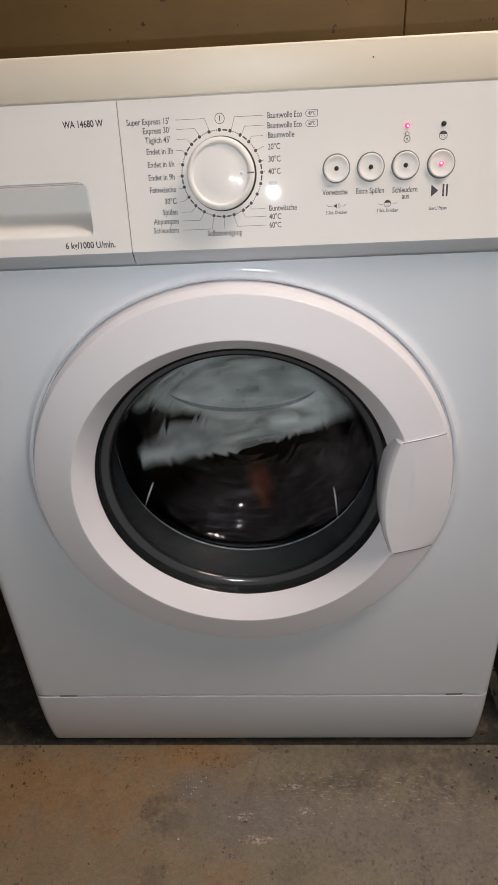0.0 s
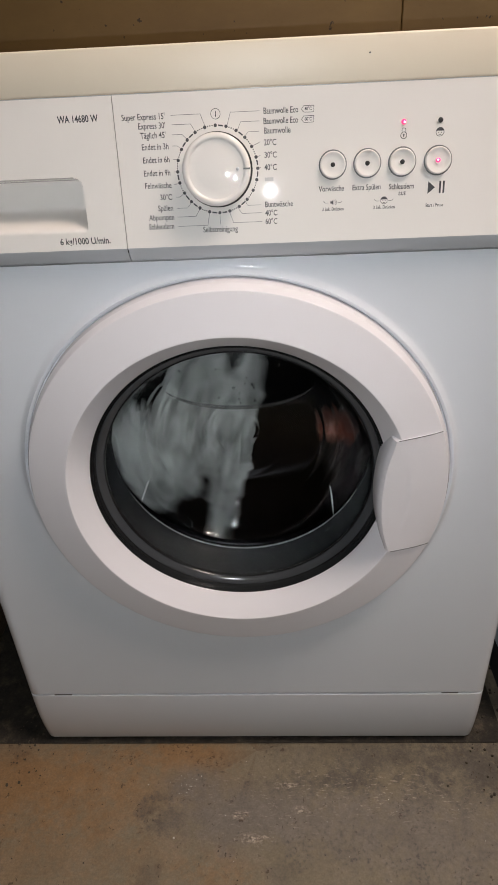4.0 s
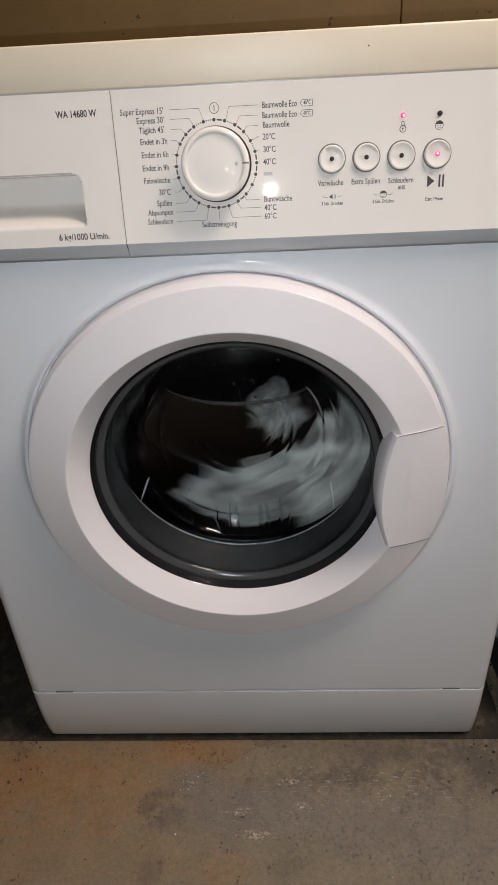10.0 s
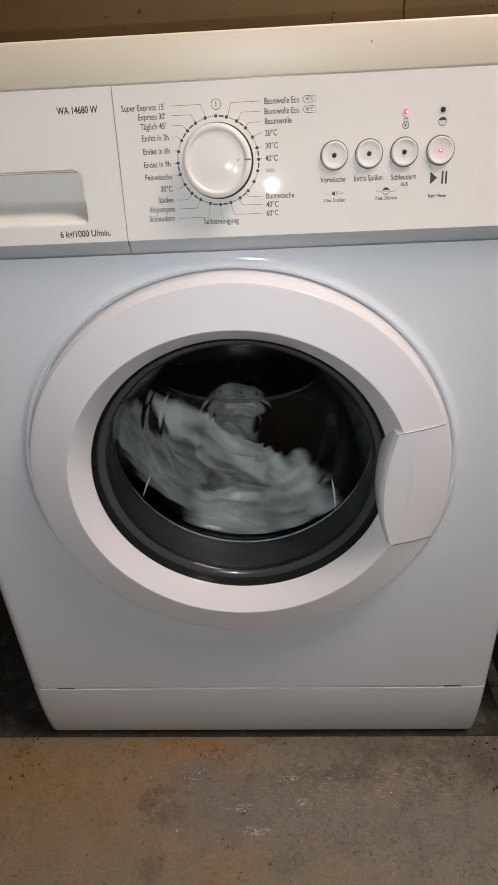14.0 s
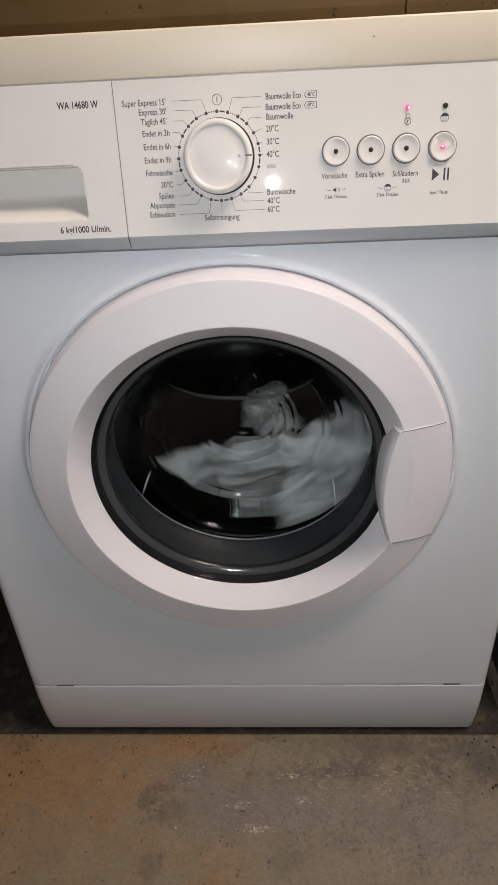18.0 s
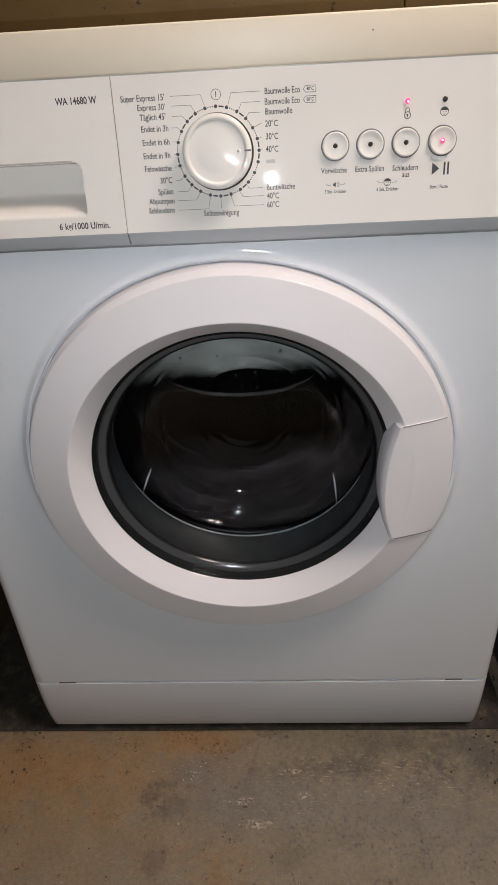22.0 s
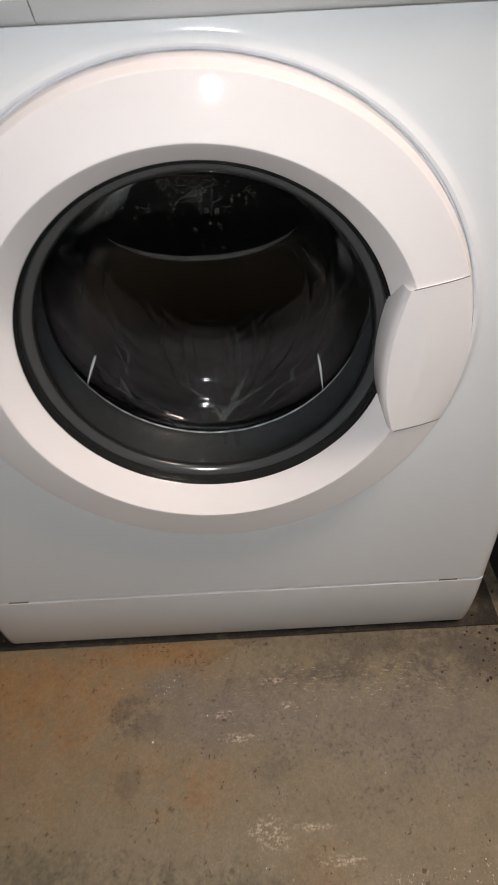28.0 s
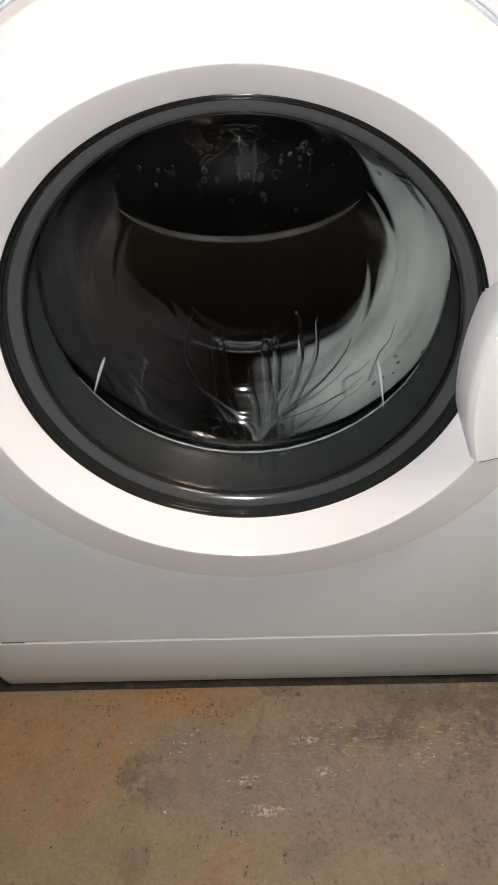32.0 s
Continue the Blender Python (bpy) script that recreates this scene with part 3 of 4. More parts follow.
for text, x, y, s in (("Vorwäsche", 0.0868, -0.0171, 0.0058), ("Extra Spülen", 0.1141, -0.0171, 0.0058), ("Schleudern", 0.1413, -0.0175, 0.0058), ("aus", 0.142, -0.0222, 0.0058),
                      ("3 Sek. Drücken", 0.0881, -0.0322, 0.0036), ("3 Sek. Drücken", 0.1283, -0.0322, 0.0036), ("Start / Pause", 0.1677, -0.0321, 0.0036)):
    lettering(text, x, y, s, panel, "CENTER")
lettering("WA 14680 W", -0.1228, 0.0398, 0.0069, drawer, bold=0.00016, width=0.78)
lettering("6 kg/1000 U/min.", -0.1345, -0.0493, 0.0071, drawer, bold=0.00014, width=0.85)
for y, text in ((0.0396, "40°C"), (0.0327, "60°C")):
    x0, x1, h = 0.0637, 0.073, 0.0022
    part("badge", flat(stroke_quads([(x0, y), (x0 + 0.0018, y + h), (x1, y + h), (x1, y - h), (x0 + 0.0018, y - h), (x0, y)], 0.00035)), INK, panel)
    lettering(text, 0.0688, y, 0.0034, panel, "CENTER")
for pts in ([(-0.0355, 0.0396), (-0.013, 0.0396), (-0.0096, 0.0307)], [(-0.0352, 0.0331), (-0.0208, 0.0331), (-0.0173, 0.0275)], [(-0.0354, 0.0262), (-0.0279, 0.0262), (-0.0238, 0.0223)],
            [(-0.0365, 0.0184), (-0.0321, 0.0184), (-0.0292, 0.0161)], [(-0.036, 0.0089), (-0.0324, 0.0086)], [(-0.0363, -0.0001), (-0.0331, 0.0001)], [(-0.0366, -0.0091), (-0.033, -0.0086)],
            [(-0.0361, -0.0185), (-0.0329, -0.0185), (-0.0305, -0.0167)], [(-0.0358, -0.0268), (-0.0276, -0.0268), (-0.0241, -0.0229)], [(-0.0364, -0.0334), (-0.0213, -0.0334), (-0.0176, -0.0278)],
            [(-0.036, -0.0405), (-0.0121, -0.0405), (-0.0101, -0.0311)], [(-0.0019, -0.0323), (-0.0019, -0.0401)], [(0.0319, 0.0398), (0.01, 0.0398), (0.0069, 0.0303)],
            [(0.0317, 0.033), (0.0175, 0.033), (0.0146, 0.0268)], [(0.0314, 0.0259), (0.0228, 0.0259), (0.0195, 0.0215)], [(0.0321, 0.0186), (0.0254, 0.0157)], [(0.0318, 0.009), (0.0295, 0.0083)],
            [(0.0319, 0.0005), (0.0297, 0.0002)], [(0.0314, -0.0267), (0.0206, -0.0267), (0.0181, -0.0225)], [(0.0317, -0.0326), (0.0158, -0.0326), (0.0124, -0.0278)], [(0.0319, -0.0393), (0.0087, -0.0393), (0.0059, -0.0309)]):
    part("leader_line", flat(stroke_quads(pts, 0.00032)), LINE_INK, panel)
DOT_R = 0.0314
for k in range(24):
    a = math.radians(90 + 15 * k)
    part("programme_dot", flat([disc_pts(KX + DOT_R * math.cos(a), DOT_R * math.sin(a), 0.0013, 14)]), INK, panel)
    mid = a + math.radians(7.5)
    if k % 3 == 1 or k % 5 == 0:
        bits = [disc_pts(KX + DOT_R * math.cos(mid + s * 0.055), DOT_R * math.sin(mid + s * 0.055), 0.0005, 8) for s in (-1, 0, 1)]
    else:
        bits = ring_quads(KX, 0, DOT_R, 0.0011, 3, mid - 0.062, mid + 0.062)
    part("programme_dash", flat(bits), INK, panel)
part("power_symbol", flat(ring_quads(-0.0013, 0.0392, 0.0036, 0.0004) + [[(-0.0016, 0.0372), (-0.001, 0.0372), (-0.001, 0.0412), (-0.0016, 0.0412)]]), INK, panel)
part("play_symbol", flat([[(0.1617, -0.0236), (0.1672, -0.0191), (0.1617, -0.0146)]]), INK, panel)
for x in (0.1711, 0.1739):
    part("pause_bar", flat([[(x - 0.0007, -0.0236), (x + 0.0007, -0.0236), (x + 0.0007, -0.0146), (x - 0.0007, -0.0146)]]), INK, panel)
part("speaker_symbol", flat([[(0.0860, -0.0279), (0.0870, -0.0279), (0.0884, -0.0291), (0.0884, -0.0251), (0.0870, -0.0263), (0.0860, -0.0263)]]
     + ring_quads(0.0884, -0.0271, 0.0015, 0.0003, 6, -0.9, 0.9) + ring_quads(0.0884, -0.0271, 0.0025, 0.0003, 6, -0.9, 0.9)
     + stroke_quads([(0.0805, -0.0262), (0.082, -0.0274), (0.0846, -0.0274)], 0.0003) + stroke_quads([(0.0918, -0.0274), (0.094, -0.0274), (0.0955, -0.0262)], 0.0003)), INK, panel)


def face_symbol(x, y, r, parent):
    part("child_symbol", flat(ring_quads(x, y, r, 0.0004, 24) + [[(x + r * math.cos(a), y + r * math.sin(a)) for a in [math.pi * (0.08 + 0.84 * k / 12) for k in range(13)]]]
         + [disc_pts(x - r * 0.36, y - r * 0.12, r * 0.12, 8), disc_pts(x + r * 0.36, y - r * 0.12, r * 0.12, 8)] + ring_quads(x, y - r * 0.2, r * 0.45, 0.0003, 6, -2.4, -0.7)), INK, parent)


face_symbol(0.1683, 0.0199, 0.0030, panel)
face_symbol(0.1281, -0.0271, 0.0026, panel)
part("symbol_line", flat(stroke_quads([(0.1205, -0.0262), (0.122, -0.0274), (0.1246, -0.0274)], 0.0003) + stroke_quads([(0.1314, -0.0274), (0.134, -0.0274), (0.1355, -0.0262)], 0.0003)), INK, panel)
part("lock_symbol", flat(ring_quads(0.1411, 0.0186, 0.0023, 0.0005, 20) + stroke_quads([(0.1397, 0.0205), (0.1397, 0.0222)], 0.0004) + stroke_quads([(0.1425, 0.0205), (0.1425, 0.0222)], 0.0004) + ring_quads(0.1411, 0.0222, 0.0014, 0.0004, 10, 0, math.pi) + [disc_pts(0.1411, 0.0189, 0.0006, 10), [(0.1408, 0.0174), (0.1414, 0.0174), (0.1414, 0.0188), (0.1408, 0.0188)]]), INK, panel)


def turned(profile, x, y, segs=64):
    """A turned piece in panel space: (radius, height above the panel)."""
    bm = bmesh.new()
    rings = []
    for r, h in profile:
        rings.append([bm.verts.new((x, y, h))] if r < 1e-7 else [bm.verts.new((x + r * math.cos(2 * math.pi * i / segs), y + r * math.sin(2 * math.pi * i / segs), h)) for i in range(segs)])
    for p, q in zip(rings, rings[1:]):
        for i in range(segs):
            j = (i + 1) % segs
            if len(q) == 1:
                bm.faces.new((p[i], p[j], q[0]))
            elif len(p) == 1:
                bm.faces.new((p[0], q[j], q[i]))
            else:
                bm.faces.new((p[i], p[j], q[j], q[i]))
    bmesh.ops.recalc_face_normals(bm, faces=bm.faces[:])
    return bm


knob = part("programme_knob", turned([(0.0262, 0.002), (0.0262, 0.012), (0.0258, 0.0145), (0.0245, 0.0160), (0.0228, 0.0163), (0.0218, 0.0158), (0.0212, 0.0148), (0.0206, 0.0146), (0.014, 0.0156), (0, 0.0162)], KX, 0.0),
            PLASTIC, machine, "round white knob with a dished face", PANEL)
part("knob_gap", turned([(0.0274, 0.0002), (0.0274, 0.0006), (0.0270, 0.0008), (0.024, 0.0008)], KX, 0.0), SHADE, panel, "dark gap round the knob")
part("pointer", flat([[(KX + 0.0208, -0.0006), (KX + 0.0258, -0.0006), (KX + 0.0258, 0.0006), (KX + 0.0208, 0.0006)]]), LINE_INK, knob, m=pose(0, 0, 0.0163, 0, 0, 0))
part("knob_mark", turned([(0.0013, 0.0150), (0.0013, 0.0160), (0.0009, 0.0163), (0, 0.0163)], KX + 0.0165, 0.0, 16), TRIM, knob)
for x, lit in ((0.0876, 0), (0.1141, 0), (0.1408, 0), (0.168, 1)):
    button = part("button", turned([(0.0098, 0.0004), (0.0098, 0.0022), (0.0094, 0.0029), (0.0088, 0.0030), (0.0080, 0.0024), (0.0045, 0.0018), (0, 0.0016)], x, 0.0002, 48), PLASTIC, machine, "round dished push button", PANEL)
    part("button_ring", turned([(0.0108, 0.0001), (0.0108, 0.0005), (0.0104, 0.0007), (0.0097, 0.0005)], x, 0.0002, 48), RING_GREY, button, "dark grey ring")
    part("button_light", turned([(0.0018, 0.0012), (0.0017, 0.0024), (0.0010, 0.0029), (0, 0.0030)], x, 0.0002, 20), RED_GLOW if lit else SHADE, button, "glowing red light" if lit else "dark round light")
    if lit:
        part("light_core", turned([(0.0009, 0.0027), (0.0006, 0.0033), (0, 0.0034)], x - 0.0003, 0.0004, 14), CORE_GLOW, button, "white-hot core of the light")
for x, lit in ((0.1408, 1), (0.1682, 0)):
    part("status_light", turned([(0.0019, 0.0), (0.0018, 0.0009), (0.0010, 0.0014), (0, 0.0015)], x, 0.0279, 20), RED_GLOW if lit else SHADE, panel, "glowing red light" if lit else "dark round light")
    if lit:
        part("light_core", turned([(0.0009, 0.0012), (0.0006, 0.0018), (0, 0.0019)], x + 0.0003, 0.0276, 14), CORE_GLOW, panel, "white-hot core of the light")

# ---- door
def bevelled(points, radius, steps=5):
    """A profile of straight legs whose corners are rounded."""
    out = [points[0]]
    for a, b, c in zip(points, points[1:], points[2:]):
        a, b, c = (np.array(q, float) for q in (a, b, c))
        p = b + (a - b) * min(0.45, radius / np.linalg.norm(a - b))
        q = b + (c - b) * min(0.45, radius / np.linalg.norm(c - b))
        for k in range(steps + 1):
            u = k / steps
            out.append(tuple((1 - u) ** 2 * p + 2 * u * (1 - u) * b + u * u * q))
    return out + [points[-1]]


ring_profile = bevelled([(0.1496, 0.0080), (0.1508, -0.0042), (0.1682, -0.0282), (0.2066, -0.0202), (0.2104, -0.0110), (0.2119, 0.0020)], 0.0009, 5)
fill = []
for (r0, y0), (r1, y1) in zip(ring_profile, ring_profile[1:]):
    n = max(1, int(math.hypot(r1 - r0, y1 - y0) / 0.004))
    fill += [(r0 + (r1 - r0) * k / n, y0 + (y1 - y0) * k / n) for k in range(n)]
ring_profile = fill + [ring_profile[-1]]


door = auto_smooth(part("door", lathe(ring_profile, CX, CZ, 192), DOOR_PLASTIC, machine, "closed round door with a white ring"), 25)
part("glass_seal", lathe(curve_through([(0.1512, 0.0080), (0.1511, -0.0024), (0.1505, -0.0042), (0.1498, -0.0020), (0.1493, -0.0008), (0.1488, -0.0022), (0.1483, -0.0008), (0.1478, 0.0008), (0.1473, -0.0004), (0.1468, 0.0020), (0.1464, 0.0075)], 60), CX, CZ, 160), SEAL, door, "glossy black ridged seal")
part("glass_flange", lathe(curve_through([(0.1470, 0.0072), (0.1463, 0.0044), (0.1430, 0.0058), (0.1400, 0.0086), (0.1391, 0.0110)], 20), CX, CZ, 160), FLANGE, door, "smooth grey flange of the glass")
part("inner_seal", lathe(curve_through([(0.1394, 0.0108), (0.1391, 0.0092), (0.1386, 0.0093), (0.1383, 0.0106), (0.1382, 0.0130)], 16), CX, CZ, 160), SEAL, door, "thin black sealing ring")


def facet(y, z, back=0.0):
    """The slanted flat on the upper part of the bowl cuts its depth; z from the axis."""
    p = 0.0340 + back + 0.69 * (0.131 - z)
    k = 0.0022
    return 0.5 * (y + p - math.sqrt((y - p) ** 2 + k * k)) if z > -0.05 else y


def dense(points, step=0.0014):
    out = []
    for a, b in zip(points, points[1:]):
        n = max(1, int(math.hypot(b[0] - a[0], b[1] - a[1]) / step))
        out += [(a[0] + (b[0] - a[0]) * k / n, a[1] + (b[1] - a[1]) * k / n) for k in range(n)]
    return out


outer = dense([(0.1515, 0.0085), (0.1490, 0.0088)] + curve_through([(0.1462, 0.0105), (0.1415, 0.018), (0.1368, 0.030), (0.1312, 0.045), (0.1240, 0.059), (0.1140, 0.0705), (0.100, 0.0805), (0.083, 0.0895), (0.06, 0.0980), (0.03, 0.1040), (0.0, 0.1060)], 60))
inner = dense([(0.1515, 0.0128), (0.1505, 0.0132)] + curve_through([(0.1490, 0.0150), (0.1455, 0.0205), (0.1410, 0.032), (0.1352, 0.0475), (0.1275, 0.0625), (0.117, 0.0748), (0.1025, 0.0852), (0.085, 0.0944), (0.061, 0.1030), (0.03, 0.1088), (0.0, 0.1108)], 60))


def moulded(points, sign):
    """Faint moulding rings pressed into the base of the bowl."""
    return [(r, y + sign * sum(h * math.exp(-((r - c) / w) ** 2) for c, h, w in ((0.1116, 0.0006, 0.0018), (0.0930, 0.0008, 0.0018), (0.060, 0.0004, 0.0014), (0.050, 0.0006, 0.0015), (0.0375, 0.0004, 0.0018), (0.0190, 0.0003, 0.0018)))) for r, y in points]


outer, inner = moulded(outer, -1), moulded(inner, 1)
bowl_profile = [(0, 0.1060)] + outer[::-1] + inner + [(0, 0.1108)]
N_OUT = len(outer)


def bowl():
    """The glass bowl: a steep side, a nearly flat base and the slanted flat above."""
    bm = bmesh.new()
    segs = 160
    rings = []
    for k, (r, y) in enumerate(bowl_profile):
        back = 0.0 if k <= N_OUT else 0.0050
        if r < 1e-6:
            rings.append([bm.verts.new((CX, facet(y, 0.0, back), CZ))])
            continue
        ring = []
        for i in range(segs):
            a = 2 * math.pi * i / segs
            z = r * math.sin(a)
            ring.append(bm.verts.new((CX + r * math.cos(a), facet(y, z, back), CZ + z)))
        rings.append(ring)
    for p, q in zip(rings, rings[1:]):
        for i in range(segs):
            j = (i + 1) % segs
            if len(p) == 1:
                bm.faces.new((p[0], q[j], q[i]))
            elif len(q) == 1:
                bm.faces.new((p[i], p[j], q[0]))
            else:
                bm.faces.new((p[i], p[j], q[j], q[i]))
    bmesh.ops.recalc_face_normals(bm, faces=bm.faces[:])
    return bm


glass = part("glass_bowl", bowl(), GLASS, door, "thick clear glass bowl with a slanted flat")
glass.visible_shadow = False


def flat_edge():
    """The dull moulded edge where the slanted flat meets the base of the bowl."""
    bm = bmesh.new()
    rows = []
    for k in range(49):
        x = 0.080 * (k / 24 - 1)
        lo, hi = 0.0, 0.13
        for _ in range(40):
            z = 0.5 * (lo + hi)
            base = float(np.interp(math.hypot(x, z), [0.0] + [r for r, y in inner[::-1]], [0.1108] + [y for r, y in inner[::-1]]))
            lo, hi = (z, hi) if 0.0390 + 0.69 * (0.131 - z) > base else (lo, z)
        w = 0.0030 * math.sqrt(max(0.02, 1 - (k / 24 - 1) ** 4))
        rows.append([bm.verts.new((CX + x, base - 0.0008 + 0.5 * w * math.sin(b), CZ + z + w * math.cos(b))) for b in [2 * math.pi * q / 10 for q in range(10)]])
    for p, q in zip(rows, rows[1:]):
        for i in range(10):
            bm.faces.new((p[i], p[(i + 1) % 10], q[(i + 1) % 10], q[i]))
    bmesh.ops.recalc_face_normals(bm, faces=bm.faces[:])
    return bm


part("flat_edge", flat_edge(), DULL_GLASS, door, "dull grey moulded edge of the flat").visible_shadow = False
OUT_R, OUT_Y = [0.0] + [r for r, y in outer[::-1]], [0.1060] + [y for r, y in outer[::-1]]


def reflection_strip(r0, a0, r1, a1, width):
    """A slim raised strip for a torch reflection, on the glass's outer side, from (r0, a0) to (r1, a1); angles from the
    bottom, positive to the right.
    """
    bm = bmesh.new()
    rows = []
    for k in range(15):
        u = k / 14
        w = width * math.sin(math.pi * (0.03 + 0.94 * u ** 0.75)) ** 0.9
        ring = []
        for q in range(10):
            b = 2 * math.pi * q / 10
            r, a = r0 + (r1 - r0) * u, radians(a0 + (a1 - a0) * u)
            a += w * math.cos(b) / r
            ring.append(bm.verts.new((CX + r * math.sin(a), float(np.interp(r, OUT_R, OUT_Y)) - 0.7 * w * math.sin(b), CZ - r * math.cos(a))))
        rows.append(ring)
    for p, q in zip(rows, rows[1:]):
        for i in range(10):
            bm.faces.new((p[i], p[(i + 1) % 10], q[(i + 1) % 10], q[i]))
    bm.faces.new(rows[0])
    bm.faces.new(rows[-1][::-1])
    bmesh.ops.recalc_face_normals(bm, faces=bm.faces[:])
    return bm


# two strips with the torch's reflections in the glass put into their pale colour
for path in ((0.1166, -68.5, 0.1311, -62.7), (0.1150, 60.8, 0.1318, 51.6)):
    nub = part("moulded_rib", reflection_strip(*path, 0.0016), PALE_REFLECTION, door, "slim pale strip on the glass standing for a torch reflection")
    nub.visible_shadow = False


def face_depth(r):
    """Depth of the ring's front at a radius."""
    return float(np.interp(r, [0.1508, 0.1682, 0.2066, 0.2119], [-0.0042, -0.0282, -0.0202, 0.002]))


GRIP_EDGE = curve_through([(0.1478, 0.3875), (0.1390, 0.4175), (0.1360, 0.4525), (0.1390, 0.4875), (0.1470, 0.5197)], 24)


def grip_surface(u, v):
    """The grip: a smooth plate from the ring's outline to a bowed inner edge."""
    ix, iz = GRIP_EDGE[int(round(v * 24))]
    a = math.atan2(0.3875 + (0.5197 - 0.3875) * v + 0.004 - CZ, 0.194)
    ox, oz = CX + 0.2064 * math.cos(a), CZ + 0.2064 * math.sin(a)
    y = -0.0312 + 0.0078 * u + 0.0026 * u ** 4 + 0.008 * max(0, (0.08 - u) / 0.08) ** 2
    x, z = ix + (ox - ix) * u, iz + (oz - iz) * u
    return x, min(y, face_depth(math.hypot(x - CX, z - CZ)) - 0.0006), z


def handle():
    bm = grid(30, 24, grip_surface)
    rim = [e for e in bm.edges if e.is_boundary]
    for g in bmesh.ops.extrude_edge_only(bm, edges=rim)["geom"]:
        if isinstance(g, bmesh.types.BMVert):
            g.co.y = min(g.co.y + 0.026, 0.0005)
    bmesh.ops.recalc_face_normals(bm, faces=bm.faces[:])
    return bm


auto_smooth(part("handle", handle(), DOOR_PLASTIC, door, "smooth white grip"), 40)
for edge, side in ((0.0, -1), (1.0, 1)):
    def seam_strip(u, v):
        x, y, z = grip_surface(0.10 + 0.90 * u, edge)
        z += side * 0.0009 * v
        return x, min(y, face_depth(math.hypot(x - CX, z - CZ))) - 0.0003, z
    part("handle_seam", grid(14, 1, seam_strip), RING_GREY, door)

part("door_gasket", lathe(curve_through([(0.188, 0.028), (0.174, 0.021), (0.163, 0.0165), (0.1595, 0.022), (0.1575, 0.034), (0.1540, 0.046), (0.1497, 0.056), (0.1462, 0.063), (0.1458, 0.067), (0.1485, 0.071), (0.1600, 0.075), (0.1720, 0.081), (0.1780, 0.092), (0.1770, 0.103), (0.1800, 0.110), (0.1900, 0.111)], 72), CX, CZ, 128), RUBBER, machine, "grey rubber door gasket")


def edge_glint_strip():
    """A strip whose pale colour stands for the glint of water along the lowest part of the gasket's lip, thinning out
    at both ends.
    """
    bm = bmesh.new()
    rows = []
    for k in range(61):
        a = radians(-66 + 132 * k / 60)
        w = 0.0010 * math.sin(math.pi * (0.04 + 0.92 * k / 60)) ** 0.6 * (1 + 0.25 * math.sin(k * 1.7))
        ring = []
        for q in range(8):
            b = 2 * math.pi * q / 8
            r = 0.1454 + w * math.cos(b)
            ring.append(bm.verts.new((CX + r * math.sin(a), 0.0655 + w * math.sin(b), CZ - r * math.cos(a))))
        rows.append(ring)
    for p, q in zip(rows, rows[1:]):
        for i in range(8):
            bm.faces.new((p[i], p[(i + 1) % 8], q[(i + 1) % 8], q[i]))
    bmesh.ops.recalc_face_normals(bm, faces=bm.faces[:])
    return bm


part("gasket_edge", edge_glint_strip(), EDGE_GLINT, machine, "pale strip painted for the glint on the gasket's wet edge")
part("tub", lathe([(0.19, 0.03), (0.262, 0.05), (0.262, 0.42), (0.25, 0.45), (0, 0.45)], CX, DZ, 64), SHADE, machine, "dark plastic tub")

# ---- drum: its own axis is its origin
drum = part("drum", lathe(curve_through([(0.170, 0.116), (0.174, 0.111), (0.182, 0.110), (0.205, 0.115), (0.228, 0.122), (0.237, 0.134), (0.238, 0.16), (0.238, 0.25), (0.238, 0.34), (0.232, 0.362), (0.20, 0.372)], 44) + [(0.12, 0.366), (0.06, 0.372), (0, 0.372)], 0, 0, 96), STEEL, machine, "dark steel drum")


def lifter():
    """A rounded rib on the drum wall."""
    prof = curve_through([(-0.034, -0.237), (-0.024, -0.228), (-0.013, -0.205), (0, -0.196), (0.013, -0.205), (0.024, -0.228), (0.034, -0.237)], 24)
    bm = bmesh.new()
    rows = []
    for k in range(13):
        y = 0.145 + 0.2 * k / 12
        s = math.sqrt(max(0.04, 1 - abs(2 * k / 12 - 1) ** 4))
        rows.append([bm.verts.new((x, y, -0.237 + (z + 0.237) * s)) for x, z in prof])
    for p, q in zip(rows, rows[1:]):
        for i in range(len(p) - 1):
            bm.faces.new((p[i], p[i + 1], q[i + 1], q[i]))
    bmesh.ops.recalc_face_normals(bm, faces=bm.faces[:])
    return bm


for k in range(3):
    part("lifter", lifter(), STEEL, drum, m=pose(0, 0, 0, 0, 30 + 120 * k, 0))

# ---------------------------------------------------------------- laundry
BOWL_R = [0.0] + [r for r, y in inner[::-1]]
BOWL_Y = [0.1108] + [y for r, y in inner[::-1]]


def ridge(q):
    """Sharp creases: 1 along the crease, falling off to both sides."""
    return (1 - min(1.0, abs(noise.noise(q)) * 2.2)) ** 2


